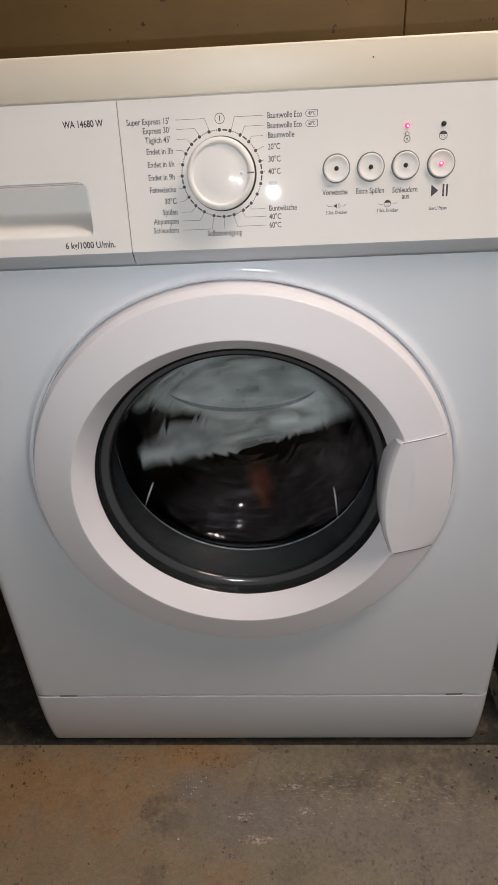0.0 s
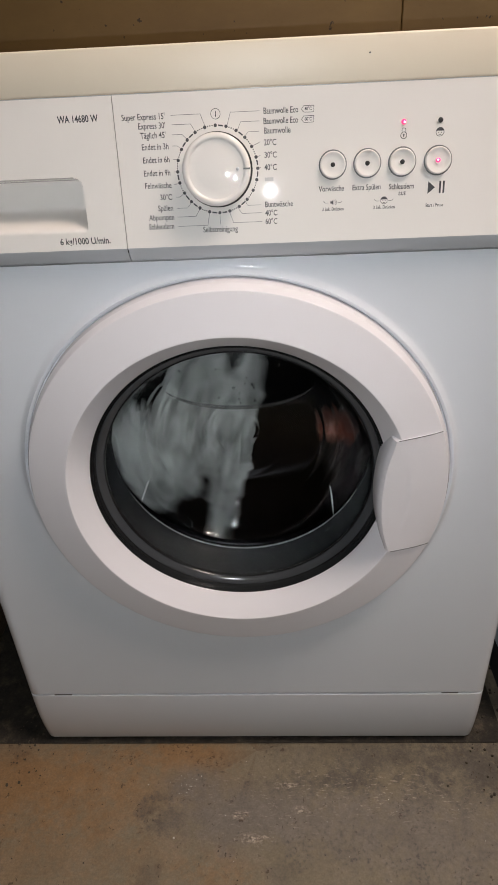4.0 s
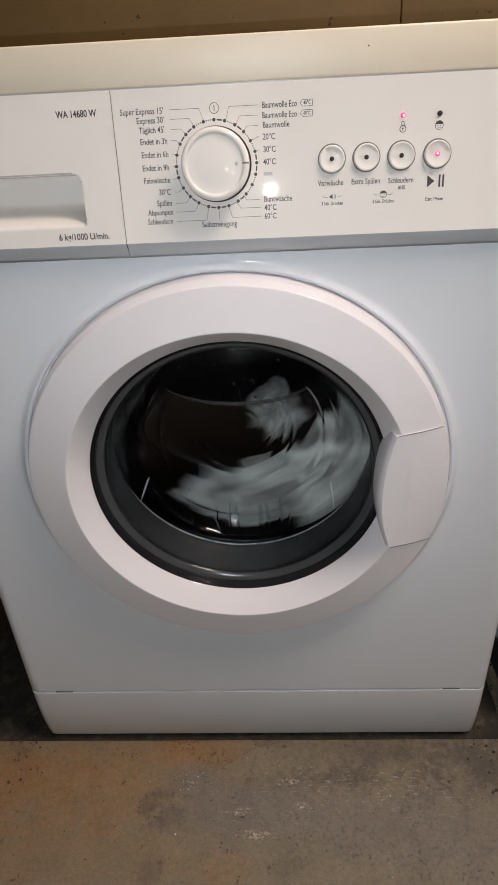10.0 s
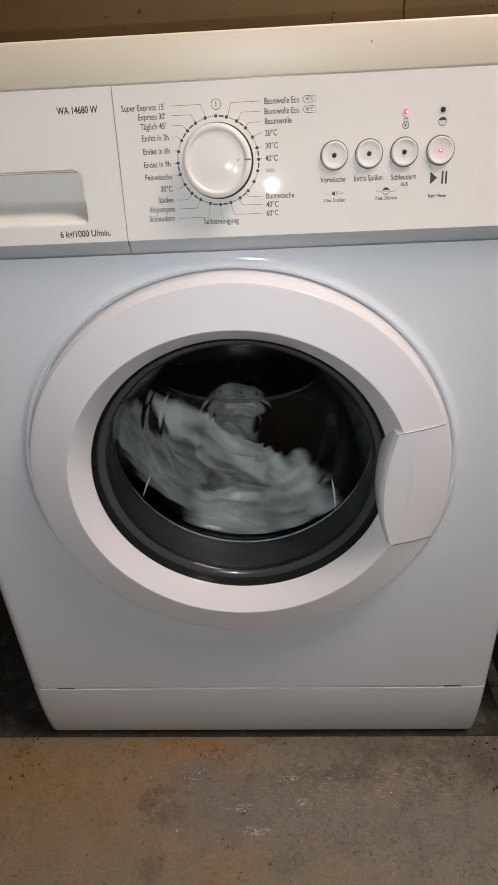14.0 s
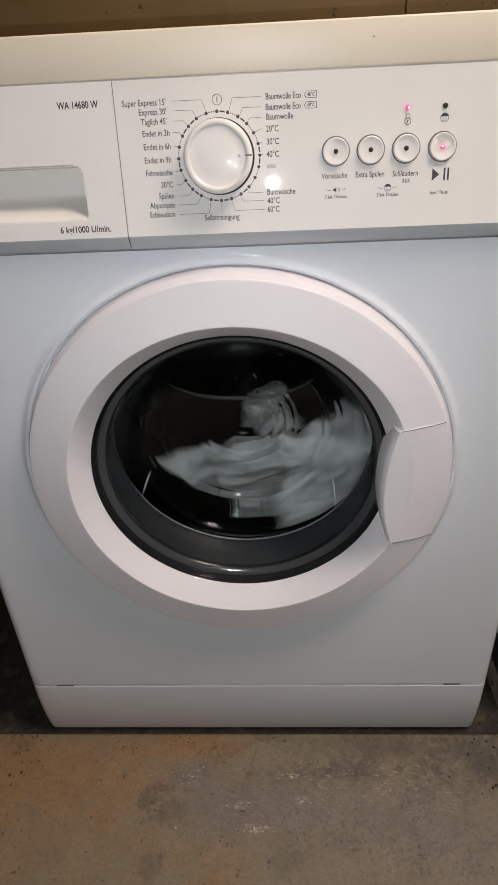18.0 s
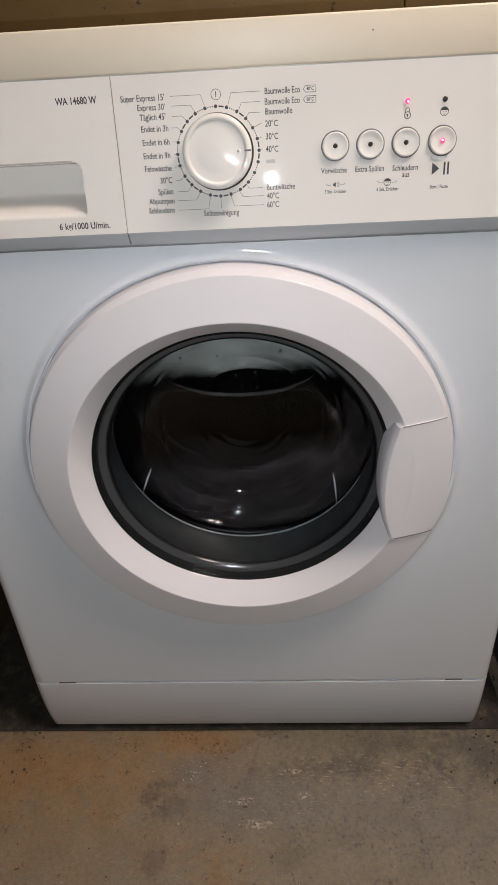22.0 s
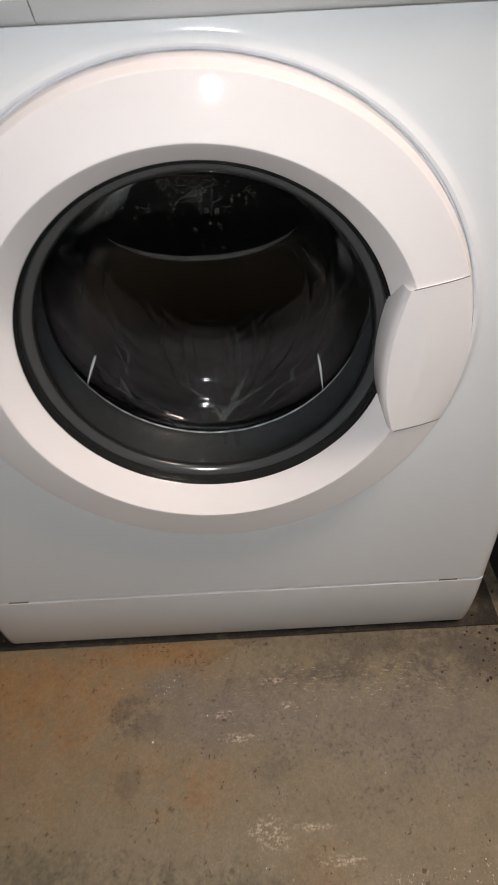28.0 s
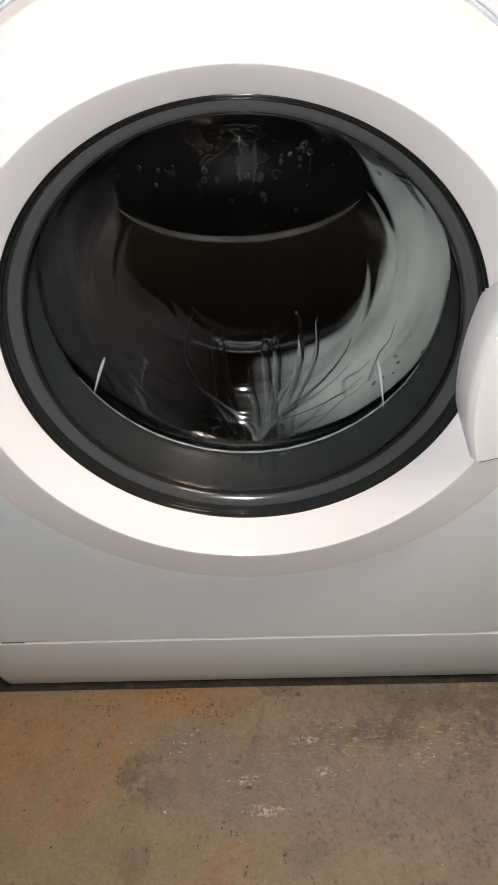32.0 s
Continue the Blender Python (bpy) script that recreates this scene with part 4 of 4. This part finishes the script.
def wad(s, y, h, a, b, c, seed, rough=0.014, nu=170, nv=100, tilt=0.0, front=0.0):
    """Crumpled wet cloth about the drum's axis: centre (s, y, h), half sizes (a, b, c), pleated along its length."""
    off = Vector((seed * 7.3, seed * 3.1, seed * 1.7))
    ct, st = math.cos(radians(tilt)), math.sin(radians(tilt))
    bm = bmesh.new()
    rows = []
    for j in range(nv + 1):
        la = math.pi * (j / nv - 0.5)
        row = []
        for i in range(nu):
            lo = 2 * math.pi * i / nu
            d = Vector((math.cos(la) * math.cos(lo), math.cos(la) * math.sin(lo), math.sin(la)))
            d = Vector([math.copysign(abs(q) ** 0.85, q) for q in d])
            p = Vector((a * d.x, b * d.y, c * d.z))
            p *= 1 + 0.30 * noise.noise(p * 13 + off) + 0.12 * noise.noise(p * 30 - off)
            w = p + 0.012 * Vector((noise.noise(p * 20 + off), noise.noise(p * 20 - off), noise.noise(p * 18 + off * 2)))
            long = ridge(Vector((w.x * 7, w.y * 26, w.z * 34)) + off)
            small = ridge(Vector((w.x * 12, w.y * 42, w.z * 50)) - off)
            cross = ridge(Vector((w.x * 24, w.y * 14, w.z * 12)) + off * 2)
            p += d.normalized() * rough * (1.2 * long + 0.2 * small + 0.45 * cross - 0.7)
            x, z = s + p.x * ct - p.z * st, h + p.x * st + p.z * ct
            yy = y + p.y
            r = math.hypot(x, z)
            if r > 0.236:
                x, z, r = x * 0.236 / r, z * 0.236 / r, 0.236
            low = float(np.interp(r, BOWL_R, BOWL_Y)) + 0.004 if r < 0.14 else 0.118
            row.append(bm.verts.new((x, min(max(yy, low + 0.25 * max(0.0, yy - low + 0.03), front + 0.004 * long), 0.362), z)))
        rows.append(row)
    for j in range(nv):
        for i in range(nu):
            k = (i + 1) % nu
            bm.faces.new((rows[j][i], rows[j][k], rows[j + 1][k], rows[j + 1][i]))
    bmesh.ops.remove_doubles(bm, verts=bm.verts[:], dist=1e-5)
    bmesh.ops.recalc_face_normals(bm, faces=bm.faces[:])
    return bm


AXIS = pose(CX, 0, DZ)
white = empty("white_laundry", "wet white cotton laundry tumbling in the drum", "laundry", AXIS)
white_folds = []
#     centre (across, deep, up), half sizes, tilt, slides outward by, sags by, tucks in below by
for k, (cs, cy, ch, a, b, c, tilt, slide, sag, tuck) in enumerate((
        (-0.005, 0.172, 0.032, 0.130, 0.030, 0.019, 4, 0.140, 1.0, 0.0),
        (0.000, 0.178, 0.090, 0.118, 0.042, 0.044, -3, 0.080, 1.0, 1.0),
        (-0.020, 0.262, 0.196, 0.075, 0.055, 0.030, 0, 0.008, 0.1, 0.0),
        (-0.095, 0.190, 0.115, 0.055, 0.055, 0.055, 30, 0.035, 0.35, 0.0),
        (0.098, 0.195, 0.122, 0.052, 0.055, 0.048, -36, 0.038, 0.35, 0.9),
        (-0.012, 0.325, 0.070, 0.038, 0.030, 0.046, 25, 0.140, 0.7, 0.0),
        (-0.075, 0.158, 0.170, 0.055, 0.032, 0.045, 18, 0.0, 0.1, 0.0),
        (-0.150, 0.215, 0.085, 0.034, 0.060, 0.044, 10, 0.008, 0.1, 0.0))):
    f = part("fold", wad(cs, cy, ch, a, b, c, k + 1, tilt=tilt, front=0.119 if sag > 0.5 else 0.0), WHITE_CLOTH, white)
    white_folds.append((f, radians(118) if cy > 0.3 else math.atan2(-cs, ch), slide, sag, tuck))
dark = empty("dark_laundry", "wet dark purple laundry tumbling in the drum", "laundry", AXIS)
for k, (cs, cy, ch, a, b, c) in enumerate(((0.115, 0.215, -0.165, 0.075, 0.085, 0.055), (-0.05, 0.24, -0.195, 0.10, 0.08, 0.040), (0.19, 0.25, -0.07, 0.045, 0.08, 0.07))):
    part("fold", wad(cs, cy, ch, a, b, c, 20 + k), PURPLE_CLOTH, dark)
orange = empty("orange_cloth", "small wet orange-red cloth tumbling in the drum", "laundry", AXIS)
part("fold", wad(-0.005, 0.20, -0.135, 0.012, 0.035, 0.032, 31, 0.006, 48, 30, 12), RED_CLOTH, orange)

# ---------------------------------------------------------------- water on the glass
def on_bowl(r, a, lift=0.0):
    """A place on the drum side of the bowl: radius and angle (0 at the bottom, positive to the right)."""
    return Vector((CX + r * math.sin(a), facet(float(np.interp(r, BOWL_R, BOWL_Y)), -r * math.cos(a), 0.0050) + lift, CZ - r * math.cos(a)))


def rivulet(path, width):
    """A thin raised thread of water along (r, angle) points."""
    pts = curve_through(path, 22)
    bm = bmesh.new()
    rows = []
    for k, (r, a) in enumerate(pts):
        r = min(max(r, 0.004), 0.145)
        w = width * (0.15 + 0.85 * math.sin(math.pi * (0.03 + 0.94 * k / 22)) ** 0.4) * (1 + 0.5 * noise.noise(Vector((r * 160, a * 12, width * 900))))
        ring = []
        # a flat lens in section: low slopes at its rims, its belly on the drum side
        for x, lift in ((-1, 0.00003), (-0.6, 0.64), (0, 1.0), (0.6, 0.64), (1, 0.00003), (0.5, -0.0002), (0, -0.0002), (-0.5, -0.0002)):
            ring.append(bm.verts.new(on_bowl(r, a + w * x / max(r, 0.02), lift * 0.30 * w if lift > 0.1 else lift)))
        rows.append(ring)
    for p, q in zip(rows, rows[1:]):
        for i in range(8):
            bm.faces.new((p[i], p[(i + 1) % 8], q[(i + 1) % 8], q[i]))
        for i in (0, 4):
            bm.edges.get((p[i], q[i])).smooth = False
    for end in (rows[0], rows[-1][::-1]):
        for e in bm.faces.new(end).edges:
            e.smooth = False
    bmesh.ops.recalc_face_normals(bm, faces=bm.faces[:])
    return bm


def drop(r, a, size):
    bm = bmesh.new()
    bmesh.ops.create_icosphere(bm, subdivisions=2, radius=size)
    at = on_bowl(r, a, 0.0002)
    for v in bm.verts:
        v.co = Vector((at.x + v.co.x, at.y + v.co.y * 0.5, at.z + v.co.z * 1.25))
    return bm


rnd = random.Random(11)
beads = empty("water_drops", "clear water drops clinging to the door glass", "water", pose(0, 0, 0))
for k in range(16):
    part("drop", drop(rnd.uniform(0.03, 0.115), math.pi + rnd.gauss(0, 0.28), rnd.uniform(0.0009, 0.0018)), CLEAR_WATER, beads)
spray = empty("water_streaks", "clear water running down the door glass", "water")
for k in range(9):
    a = (k - 4) * 0.12 + rnd.uniform(-0.04, 0.04)
    top = rnd.choice((0.050, 0.056, 0.066, 0.078, 0.090))
    bend = rnd.uniform(-0.10, 0.10)
    part("streak", rivulet([(top, a * 2.2 + bend), (0.5 * (top + 0.105), a * 1.5 + 0.4 * bend), (0.105, a * 0.9 + rnd.uniform(-0.04, 0.04)), (0.117, 0.04 + a * 0.55), (0.1290, 0.05 + a * 0.4), (rnd.uniform(0.132, 0.141), 0.05 + a * 0.4)], rnd.choice((0.0022, 0.0032, 0.0042))), CLEAR_WATER, spray)
for k in range(20):
    side = -1 if k < 14 else 1
    a0 = side * rnd.uniform(0.55, 1.45)
    r0 = rnd.uniform(0.098, 0.128)
    part("streak", rivulet([(r0, a0), (r0 + rnd.uniform(-0.002, 0.003), a0 - side * 0.12), (r0 + rnd.uniform(-0.003, 0.005), a0 - side * 0.24), (min(0.131, r0 + 0.006), a0 - side * rnd.uniform(0.3, 0.5))], rnd.choice((0.0014, 0.0022, 0.0034))), WATER if k % 2 else CLEAR_WATER, spray)
for k in range(14):
    part("drop", drop(rnd.uniform(0.120, 0.128), rnd.gauss(0, 0.35), rnd.uniform(0.0010, 0.0022)), CLEAR_WATER, spray)
for k in range(10):
    side = 1 if k < 7 else -1
    a0 = rnd.uniform(0.02, 0.09)
    reach = side * rnd.uniform(0.2, 1.0)
    r1 = rnd.uniform(0.090, 0.118)
    part("streak", rivulet([(0.1275, a0 * 0.6), (0.119, a0 + 0.12 * reach), (0.5 * (0.117 + r1), a0 + 0.45 * reach), (r1, a0 + reach)], rnd.choice((0.0020, 0.0028, 0.0036))), WATER if k % 3 else CLEAR_WATER, spray)
for k in range(14):
    a0 = -rnd.uniform(0.25, 1.3)
    r0 = rnd.uniform(0.118, 0.131)
    part("streak", rivulet([(r0, a0), (r0 - rnd.uniform(0, 0.002), a0 + 0.05), (r0 + rnd.uniform(0, 0.002), a0 + 0.09), (min(0.132, r0 + 0.003), a0 + rnd.uniform(0.12, 0.2))], rnd.choice((0.0014, 0.0022, 0.0030))), CLEAR_WATER, spray)
for k in range(16):
    part("drop", drop(rnd.uniform(0.124, 0.141), rnd.uniform(0.75, 1.4), rnd.uniform(0.0007, 0.0015)), CLEAR_WATER, spray)
splash = empty("water_splash", "clear water splashed on the top of the door glass", "water")


def film_patch(r0, r1, a0, a1, thick, seed):
    """A sheet of clinging water with a lobed outline and a rippled back, between two radii and two angles."""
    bm = bmesh.new()
    nu, nv = 36, 26
    off = Vector((seed * 3.7, seed * 1.9, seed))
    back, front = [], []
    for i in range(nu + 1):
        for j in range(nv + 1):
            u, v = 2 * i / nu - 1, 2 * j / nv - 1
            squash = math.sqrt(max(0.0, 1 - 0.5 * v * v)), math.sqrt(max(0.0, 1 - 0.5 * u * u))
            x, y = u * squash[0], v * squash[1]
            wave = 1 + 0.34 * noise.noise(Vector((x * 1.9, y * 1.9, 0)) + off)
            rim = max(0.0, 1 - max(abs(u), abs(v)) ** 4) ** 0.5
            h = thick * rim * (1 + 0.55 * noise.noise(Vector((x * 4.2, y * 3.4, 1)) + off) + 0.25 * noise.noise(Vector((x * 9, y * 8, 2)) + off))
            r, a = 0.5 * (r0 + r1) + 0.5 * (r1 - r0) * y * wave, 0.5 * (a0 + a1) + 0.5 * (a1 - a0) * x * wave
            back.append(bm.verts.new(on_bowl(r, a, max(h, 0.00002))))
            front.append(bm.verts.new(on_bowl(r, a, -0.0002)))
    ids = [[i * (nv + 1) + j for j in range(nv + 1)] for i in range(nu + 1)]
    for i in range(nu):
        for j in range(nv):
            quad = (ids[i][j], ids[i + 1][j], ids[i + 1][j + 1], ids[i][j + 1])
            bm.faces.new([back[q] for q in quad])
            bm.faces.new([front[q] for q in quad[::-1]])
    rim = [ids[i][0] for i in range(nu)] + [ids[nu][j] for j in range(nv)] + [ids[i][nv] for i in range(nu, 0, -1)] + [ids[0][j] for j in range(nv, 0, -1)]
    for p, q in zip(rim, rim[1:] + rim[:1]):
        for e in bm.faces.new((back[p], front[p], front[q], back[q])).edges:
            e.smooth = False
    bmesh.ops.recalc_face_normals(bm, faces=bm.faces[:])
    return bm


for n, (r0, r1, a0, a1, thick) in enumerate(((0.1150, 0.1280, -0.150, 0.115, 0.0016), (0.1060, 0.1170, -0.075, 0.090, 0.0010), (0.1010, 0.1085, 0.060, 0.185, 0.0009), (0.1175, 0.1285, 0.165, 0.225, 0.0010))):
    part("water_film", film_patch(r0, r1, math.pi + a0, math.pi + a1, thick, n + 2), CLEAR_WATER, splash)
for path, width in (
        ([(0.117, -0.02), (0.109, 0.06), (0.103, 0.16), (0.092, 0.24), (0.083, 0.30), (0.074, 0.31)], 0.0019),
        ([(0.119, -0.03), (0.108, -0.035), (0.098, -0.02), (0.088, -0.02)], 0.0014),
        ([(0.120, -0.12), (0.110, -0.105), (0.099, -0.12), (0.089, -0.115)], 0.0013),
        ([(0.1275, 0.15), (0.121, 0.155), (0.114, 0.135), (0.108, 0.14)], 0.0014),
        ([(0.106, -0.20), (0.102, -0.17), (0.100, -0.14), (0.098, -0.10)], 0.0010),
        ([(0.122, -0.36), (0.119, -0.345), (0.116, -0.34), (0.114, -0.325)], 0.0012),
        ([(0.096, -0.30), (0.097, -0.26), (0.094, -0.24), (0.090, -0.25)], 0.0011),
        ([(0.107, 0.42), (0.103, 0.41), (0.101, 0.39), (0.104, 0.37)], 0.0013)):
    part("streak", rivulet([(r, math.pi + a) for r, a in path], width), CLEAR_WATER, splash)
for k in range(70):
    part("drop", drop(rnd.uniform(0.086, 0.127), math.pi + rnd.gauss(-0.07, 0.24), rnd.choice((0.0005, 0.0007, 0.0009, 0.0013, 0.0019))), CLEAR_WATER, splash)
for k in range(44):
    a = math.pi + rnd.uniform(-0.9, 0.9)
    part("streak", rivulet([(r, a + d) for r, d in ((0.1335 + rnd.uniform(0, 0.008), 0.0), (0.134, 0.02), (0.135, 0.04), (0.1345 + rnd.uniform(0, 0.006), rnd.uniform(0.05, 0.10)))], rnd.choice((0.0006, 0.0010, 0.0015))), CLEAR_WATER, splash)
for ob in (*beads.children, *spray.children, *splash.children):
    ob.visible_shadow = False

# ---------------------------------------------------------------- neighbours, grit and torch
cupboard = empty("wooden_cupboard", "dark brown wooden cupboard beside the machine", "cupboard")
part("body", box(-0.98, -0.43, 0.09, 0.55, 0.03, 0.95, 0.003, 2), DARK_WOOD, cupboard, smooth=False)
part("door", box(-0.975, -0.433, 0.07, 0.0895, 0.05, 0.94, 0.002, 2), DARK_WOOD, cupboard, smooth=False)
part("base", box(-0.96, -0.44, 0.11, 0.54, 0.0025, 0.03), DARK_WOOD, cupboard, smooth=False)
appliance = empty("tumble_dryer", "pale grey-blue enamelled appliance beside the washing machine", "appliance")
part("body", box(0.352, 0.95, 0.03, 0.58, 0.075, 0.85, 0.008, 3), PALE_ENAMEL, appliance)
part("base", box(0.362, 0.94, 0.045, 0.57, 0.0, 0.075, 0.002, 2), SHADE, appliance, "dark recessed base")


def grit():
    bm = bmesh.new()
    rnd = random.Random(5)
    spots = []
    for _ in range(130):
        spots.append((rnd.gauss(0.325, 0.03), rnd.uniform(-0.08, 0.2), rnd.uniform(0.0008, 0.0024)))
    for _ in range(90):
        spots.append((rnd.gauss(-0.335, 0.03), rnd.uniform(-0.06, 0.2), rnd.uniform(0.0008, 0.0022)))
    for _ in range(150):
        spots.append((rnd.uniform(-0.45, 0.45), rnd.uniform(-0.42, 0.02), rnd.uniform(0.0004, 0.0010)))
    for x, y, r in spots:
        g = bmesh.ops.create_icosphere(bm, subdivisions=1, radius=r)["verts"]
        q = Euler((rnd.uniform(0, 6), rnd.uniform(0, 6), rnd.uniform(0, 6))).to_matrix()
        for v in g:
            v.co = q @ Vector((v.co.x * rnd.uniform(0.7, 1.5), v.co.y * rnd.uniform(0.7, 1.3), v.co.z))
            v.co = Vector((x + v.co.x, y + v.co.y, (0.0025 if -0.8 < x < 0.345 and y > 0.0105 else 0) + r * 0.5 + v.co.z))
    return bm


def pale_chips():
    bm = bmesh.new()
    rnd = random.Random(9)
    spots = [(-0.102, -0.117, 0.0017)]
    spots += [(rnd.gauss(-0.095, 0.022), rnd.gauss(-0.048, 0.012), rnd.uniform(0.0004, 0.0010)) for _ in range(16)]
    spots += [(rnd.gauss(0.21, 0.03), rnd.gauss(-0.28, 0.014), rnd.uniform(0.0004, 0.0011)) for _ in range(26)]
    spots += [(rnd.uniform(-0.4, 0.4), rnd.uniform(-0.3, 0.0), rnd.uniform(0.0003, 0.0008)) for _ in range(40)]
    for x, y, r in spots:
        turn = Euler((rnd.uniform(0, 6), rnd.uniform(0, 6), rnd.uniform(0, 6))).to_matrix()
        for v in bmesh.ops.create_icosphere(bm, subdivisions=1, radius=r)["verts"]:
            v.co = turn @ Vector((v.co.x * rnd.uniform(0.7, 1.6), v.co.y * rnd.uniform(0.6, 1.2), v.co.z * 0.7))
            v.co += Vector((x, y, r * 0.4))
    return bm


solid("stone_chips", pale_chips(), PALE_CHIP, "tiny pale stone chips strewn on the floor", "grit", kind="stuff", smooth=False)
# thin added sheet: its dark colour stands for the machine's shade on the floor
solid("floor_mat", box(-0.80, 0.345, 0.0105, 0.598, 0.0, 0.0025, 0.001, 1), SHADED_DIRT, "thin dark sheet on the floor standing for the machine's shade", "mat", smooth=False)
solid("grit", grit(), GRIT, "loose dark grit and crumbs on the concrete floor", "grit", kind="stuff", smooth=False)

torch = new("phone_torch", mesh_of("phone_torch", lathe([(0, 0), (0.0015, 0), (0.0015, 0.0006), (0, 0.0006)], 0, 0, 20), TORCH_GLOW))
tagged(torch, "small white LED torch shining on the machine", "torch")

# ---------------------------------------------------------------- what moves
TORCH_TILT = -21               # the torch points a little lower than the lens
# times at which the white laundry passes the top of the drum, one turn apart
TURNS = [-0.015, 0.655, 1.318, 1.957, 2.583, 3.220, 3.868, 4.518, 5.170, 5.826, 6.482, 7.123, 7.777, 8.360, 8.849, 9.297, 9.744, 10.218, 10.713, 11.244, 11.797, 12.388, 13.017,
         13.710, 14.455, 15.110, 15.740, 16.360, 16.980, 17.664, 18.325, 18.960, 19.482, 19.925, 20.330, 20.710, 21.066, 21.390, 21.705, 22.003, 22.283, 22.552, 22.818, 23.075,
         23.322, 23.560, 23.790, 24.020, 24.241, 24.457, 24.668, 24.872, 25.073, 25.272, 25.468]
LATE = [(27.5, 225), (27.8, 210), (28.1, 200), (28.4, 190), (28.7, 190), (28.8, 165), (29.1, 160), (29.4, 150), (29.7, 145), (30.0, 140), (30.6, 140), (31.2, 138), (31.8, 130), (32.1, 125)]


def turn_table():
    ts, rv = list(TURNS), [float(k) for k in range(len(TURNS))]
    base = rv[-1] + 11
    ts.append(26.5)
    rv.append(rv[-1] + 5.55)
    last_t, last = None, None
    for t, deg in LATE:
        if last is None:
            n = base + deg / 360
        else:
            guess = last + (t - last_t) * 6.66
            n = deg / 360 + round(guess - deg / 360)
            if t == 28.8:
                n = last + 335 / 360
        ts.append(t)
        rv.append(n)
        last_t, last = t, n
    slips = ([22.6, 23.0, 23.5, 24.0, 24.35, 24.7], [0.0, -0.07, -0.10, -0.13, -0.02, 0.0])
    fine = sorted(set(ts) | set(slips[0]))
    return fine, [float(np.interp(t, ts, rv)) + float(np.interp(t, *slips)) for t in fine]


def motions():
    ts, rv = turn_table()
    frames = [k / FPS for k in range(int(32 * FPS) + 1)]
    turn = [360 * float(np.interp(t, ts, rv)) for t in frames]
    walk(drum, [(t, pose(CX, 0, DZ, 0, -a, 0)) for t, a in zip(frames, turn)])
    for thing in (white, dark):
        walk(thing, [(t, pose(CX, 0, DZ, 0, -a, 0)) for t, a in zip(frames, turn)])
    # the faster the drum turns, the flatter the folds lie against its wall; while it is slow they sag off it
    flat_t = [0, 8.0, 9.4, 11.0, 12.6, 18.8, 20.3, 21.2, 22.5, 24.2, 25.2, 27.0, 32]
    flat_k = [0, 0, 0.32, 0.25, 0.05, 0, 0.32, 0.46, 0.46, 0.50, 0.78, 1.0, 1.0]
    walk(orange, [(t, pose(CX, 0, DZ, 0, -a, 0) @ pose(0, 0, -0.075 * min(1.0, float(np.interp(t, flat_t, flat_k)) * 2.0) * (t > 18))) for t, a in zip(frames, turn)])
    for fold, a, slide, sag, tuck in white_folds:
        rows = []
        for t, th in zip(frames, turn):
            k = float(np.interp(t, flat_t, flat_k))
            q = radians(th)
            dx, dz = 0.014 * sag * (1 - k), -0.054 * sag * (1 - k)
            gap = abs((th - 190 + 180) % 360 - 180)
            below = tuck * (1 - k) * float(np.interp(gap, [60, 74, 88, 98], [1, 0.85, 0.15, 0]))
            late = max(0.0, 2 * k - 1) if slide > 0.13 and sag < 1 else 0.0
            out = slide * (late if slide > 0.13 and sag < 1 else k)
            # the drop is straight down in the room, so it is turned back into the drum's space
            rows.append((t, pose(-math.sin(a) * out + dx * math.cos(q) + dz * math.sin(q), 0.135 * below - 0.085 * late, math.cos(a) * out + 0.12 * below - dx * math.sin(q) + dz * math.cos(q))))
        walk(fold, rows)
    # water collects behind the gasket and is thrown up onto the glass as the spin begins
    walk(spray, [(0, pose(0, 0.085, -0.13)), (25.6, pose(0, 0.085, -0.13)), (26.3, pose(0, 0.03, -0.06)), (27.2, pose(0, 0, 0)), (32, pose(0, 0, -0.002))])
    walk(splash, [(0, pose(0, 0.03, 0.075)), (25.6, pose(0, 0.03, 0.075)), (26.4, pose(0, 0.012, 0.03)), (27.2, pose(0, 0, 0)), (32, pose(0, 0, -0.001))])
    # the torch sits just below the lens and goes with it
    walk(torch, [(t, eye(*row) @ pose(-0.003, -0.018, 0.004, -90 + TORCH_TILT, 0, 0)) for t, *row in PATH])


motions()
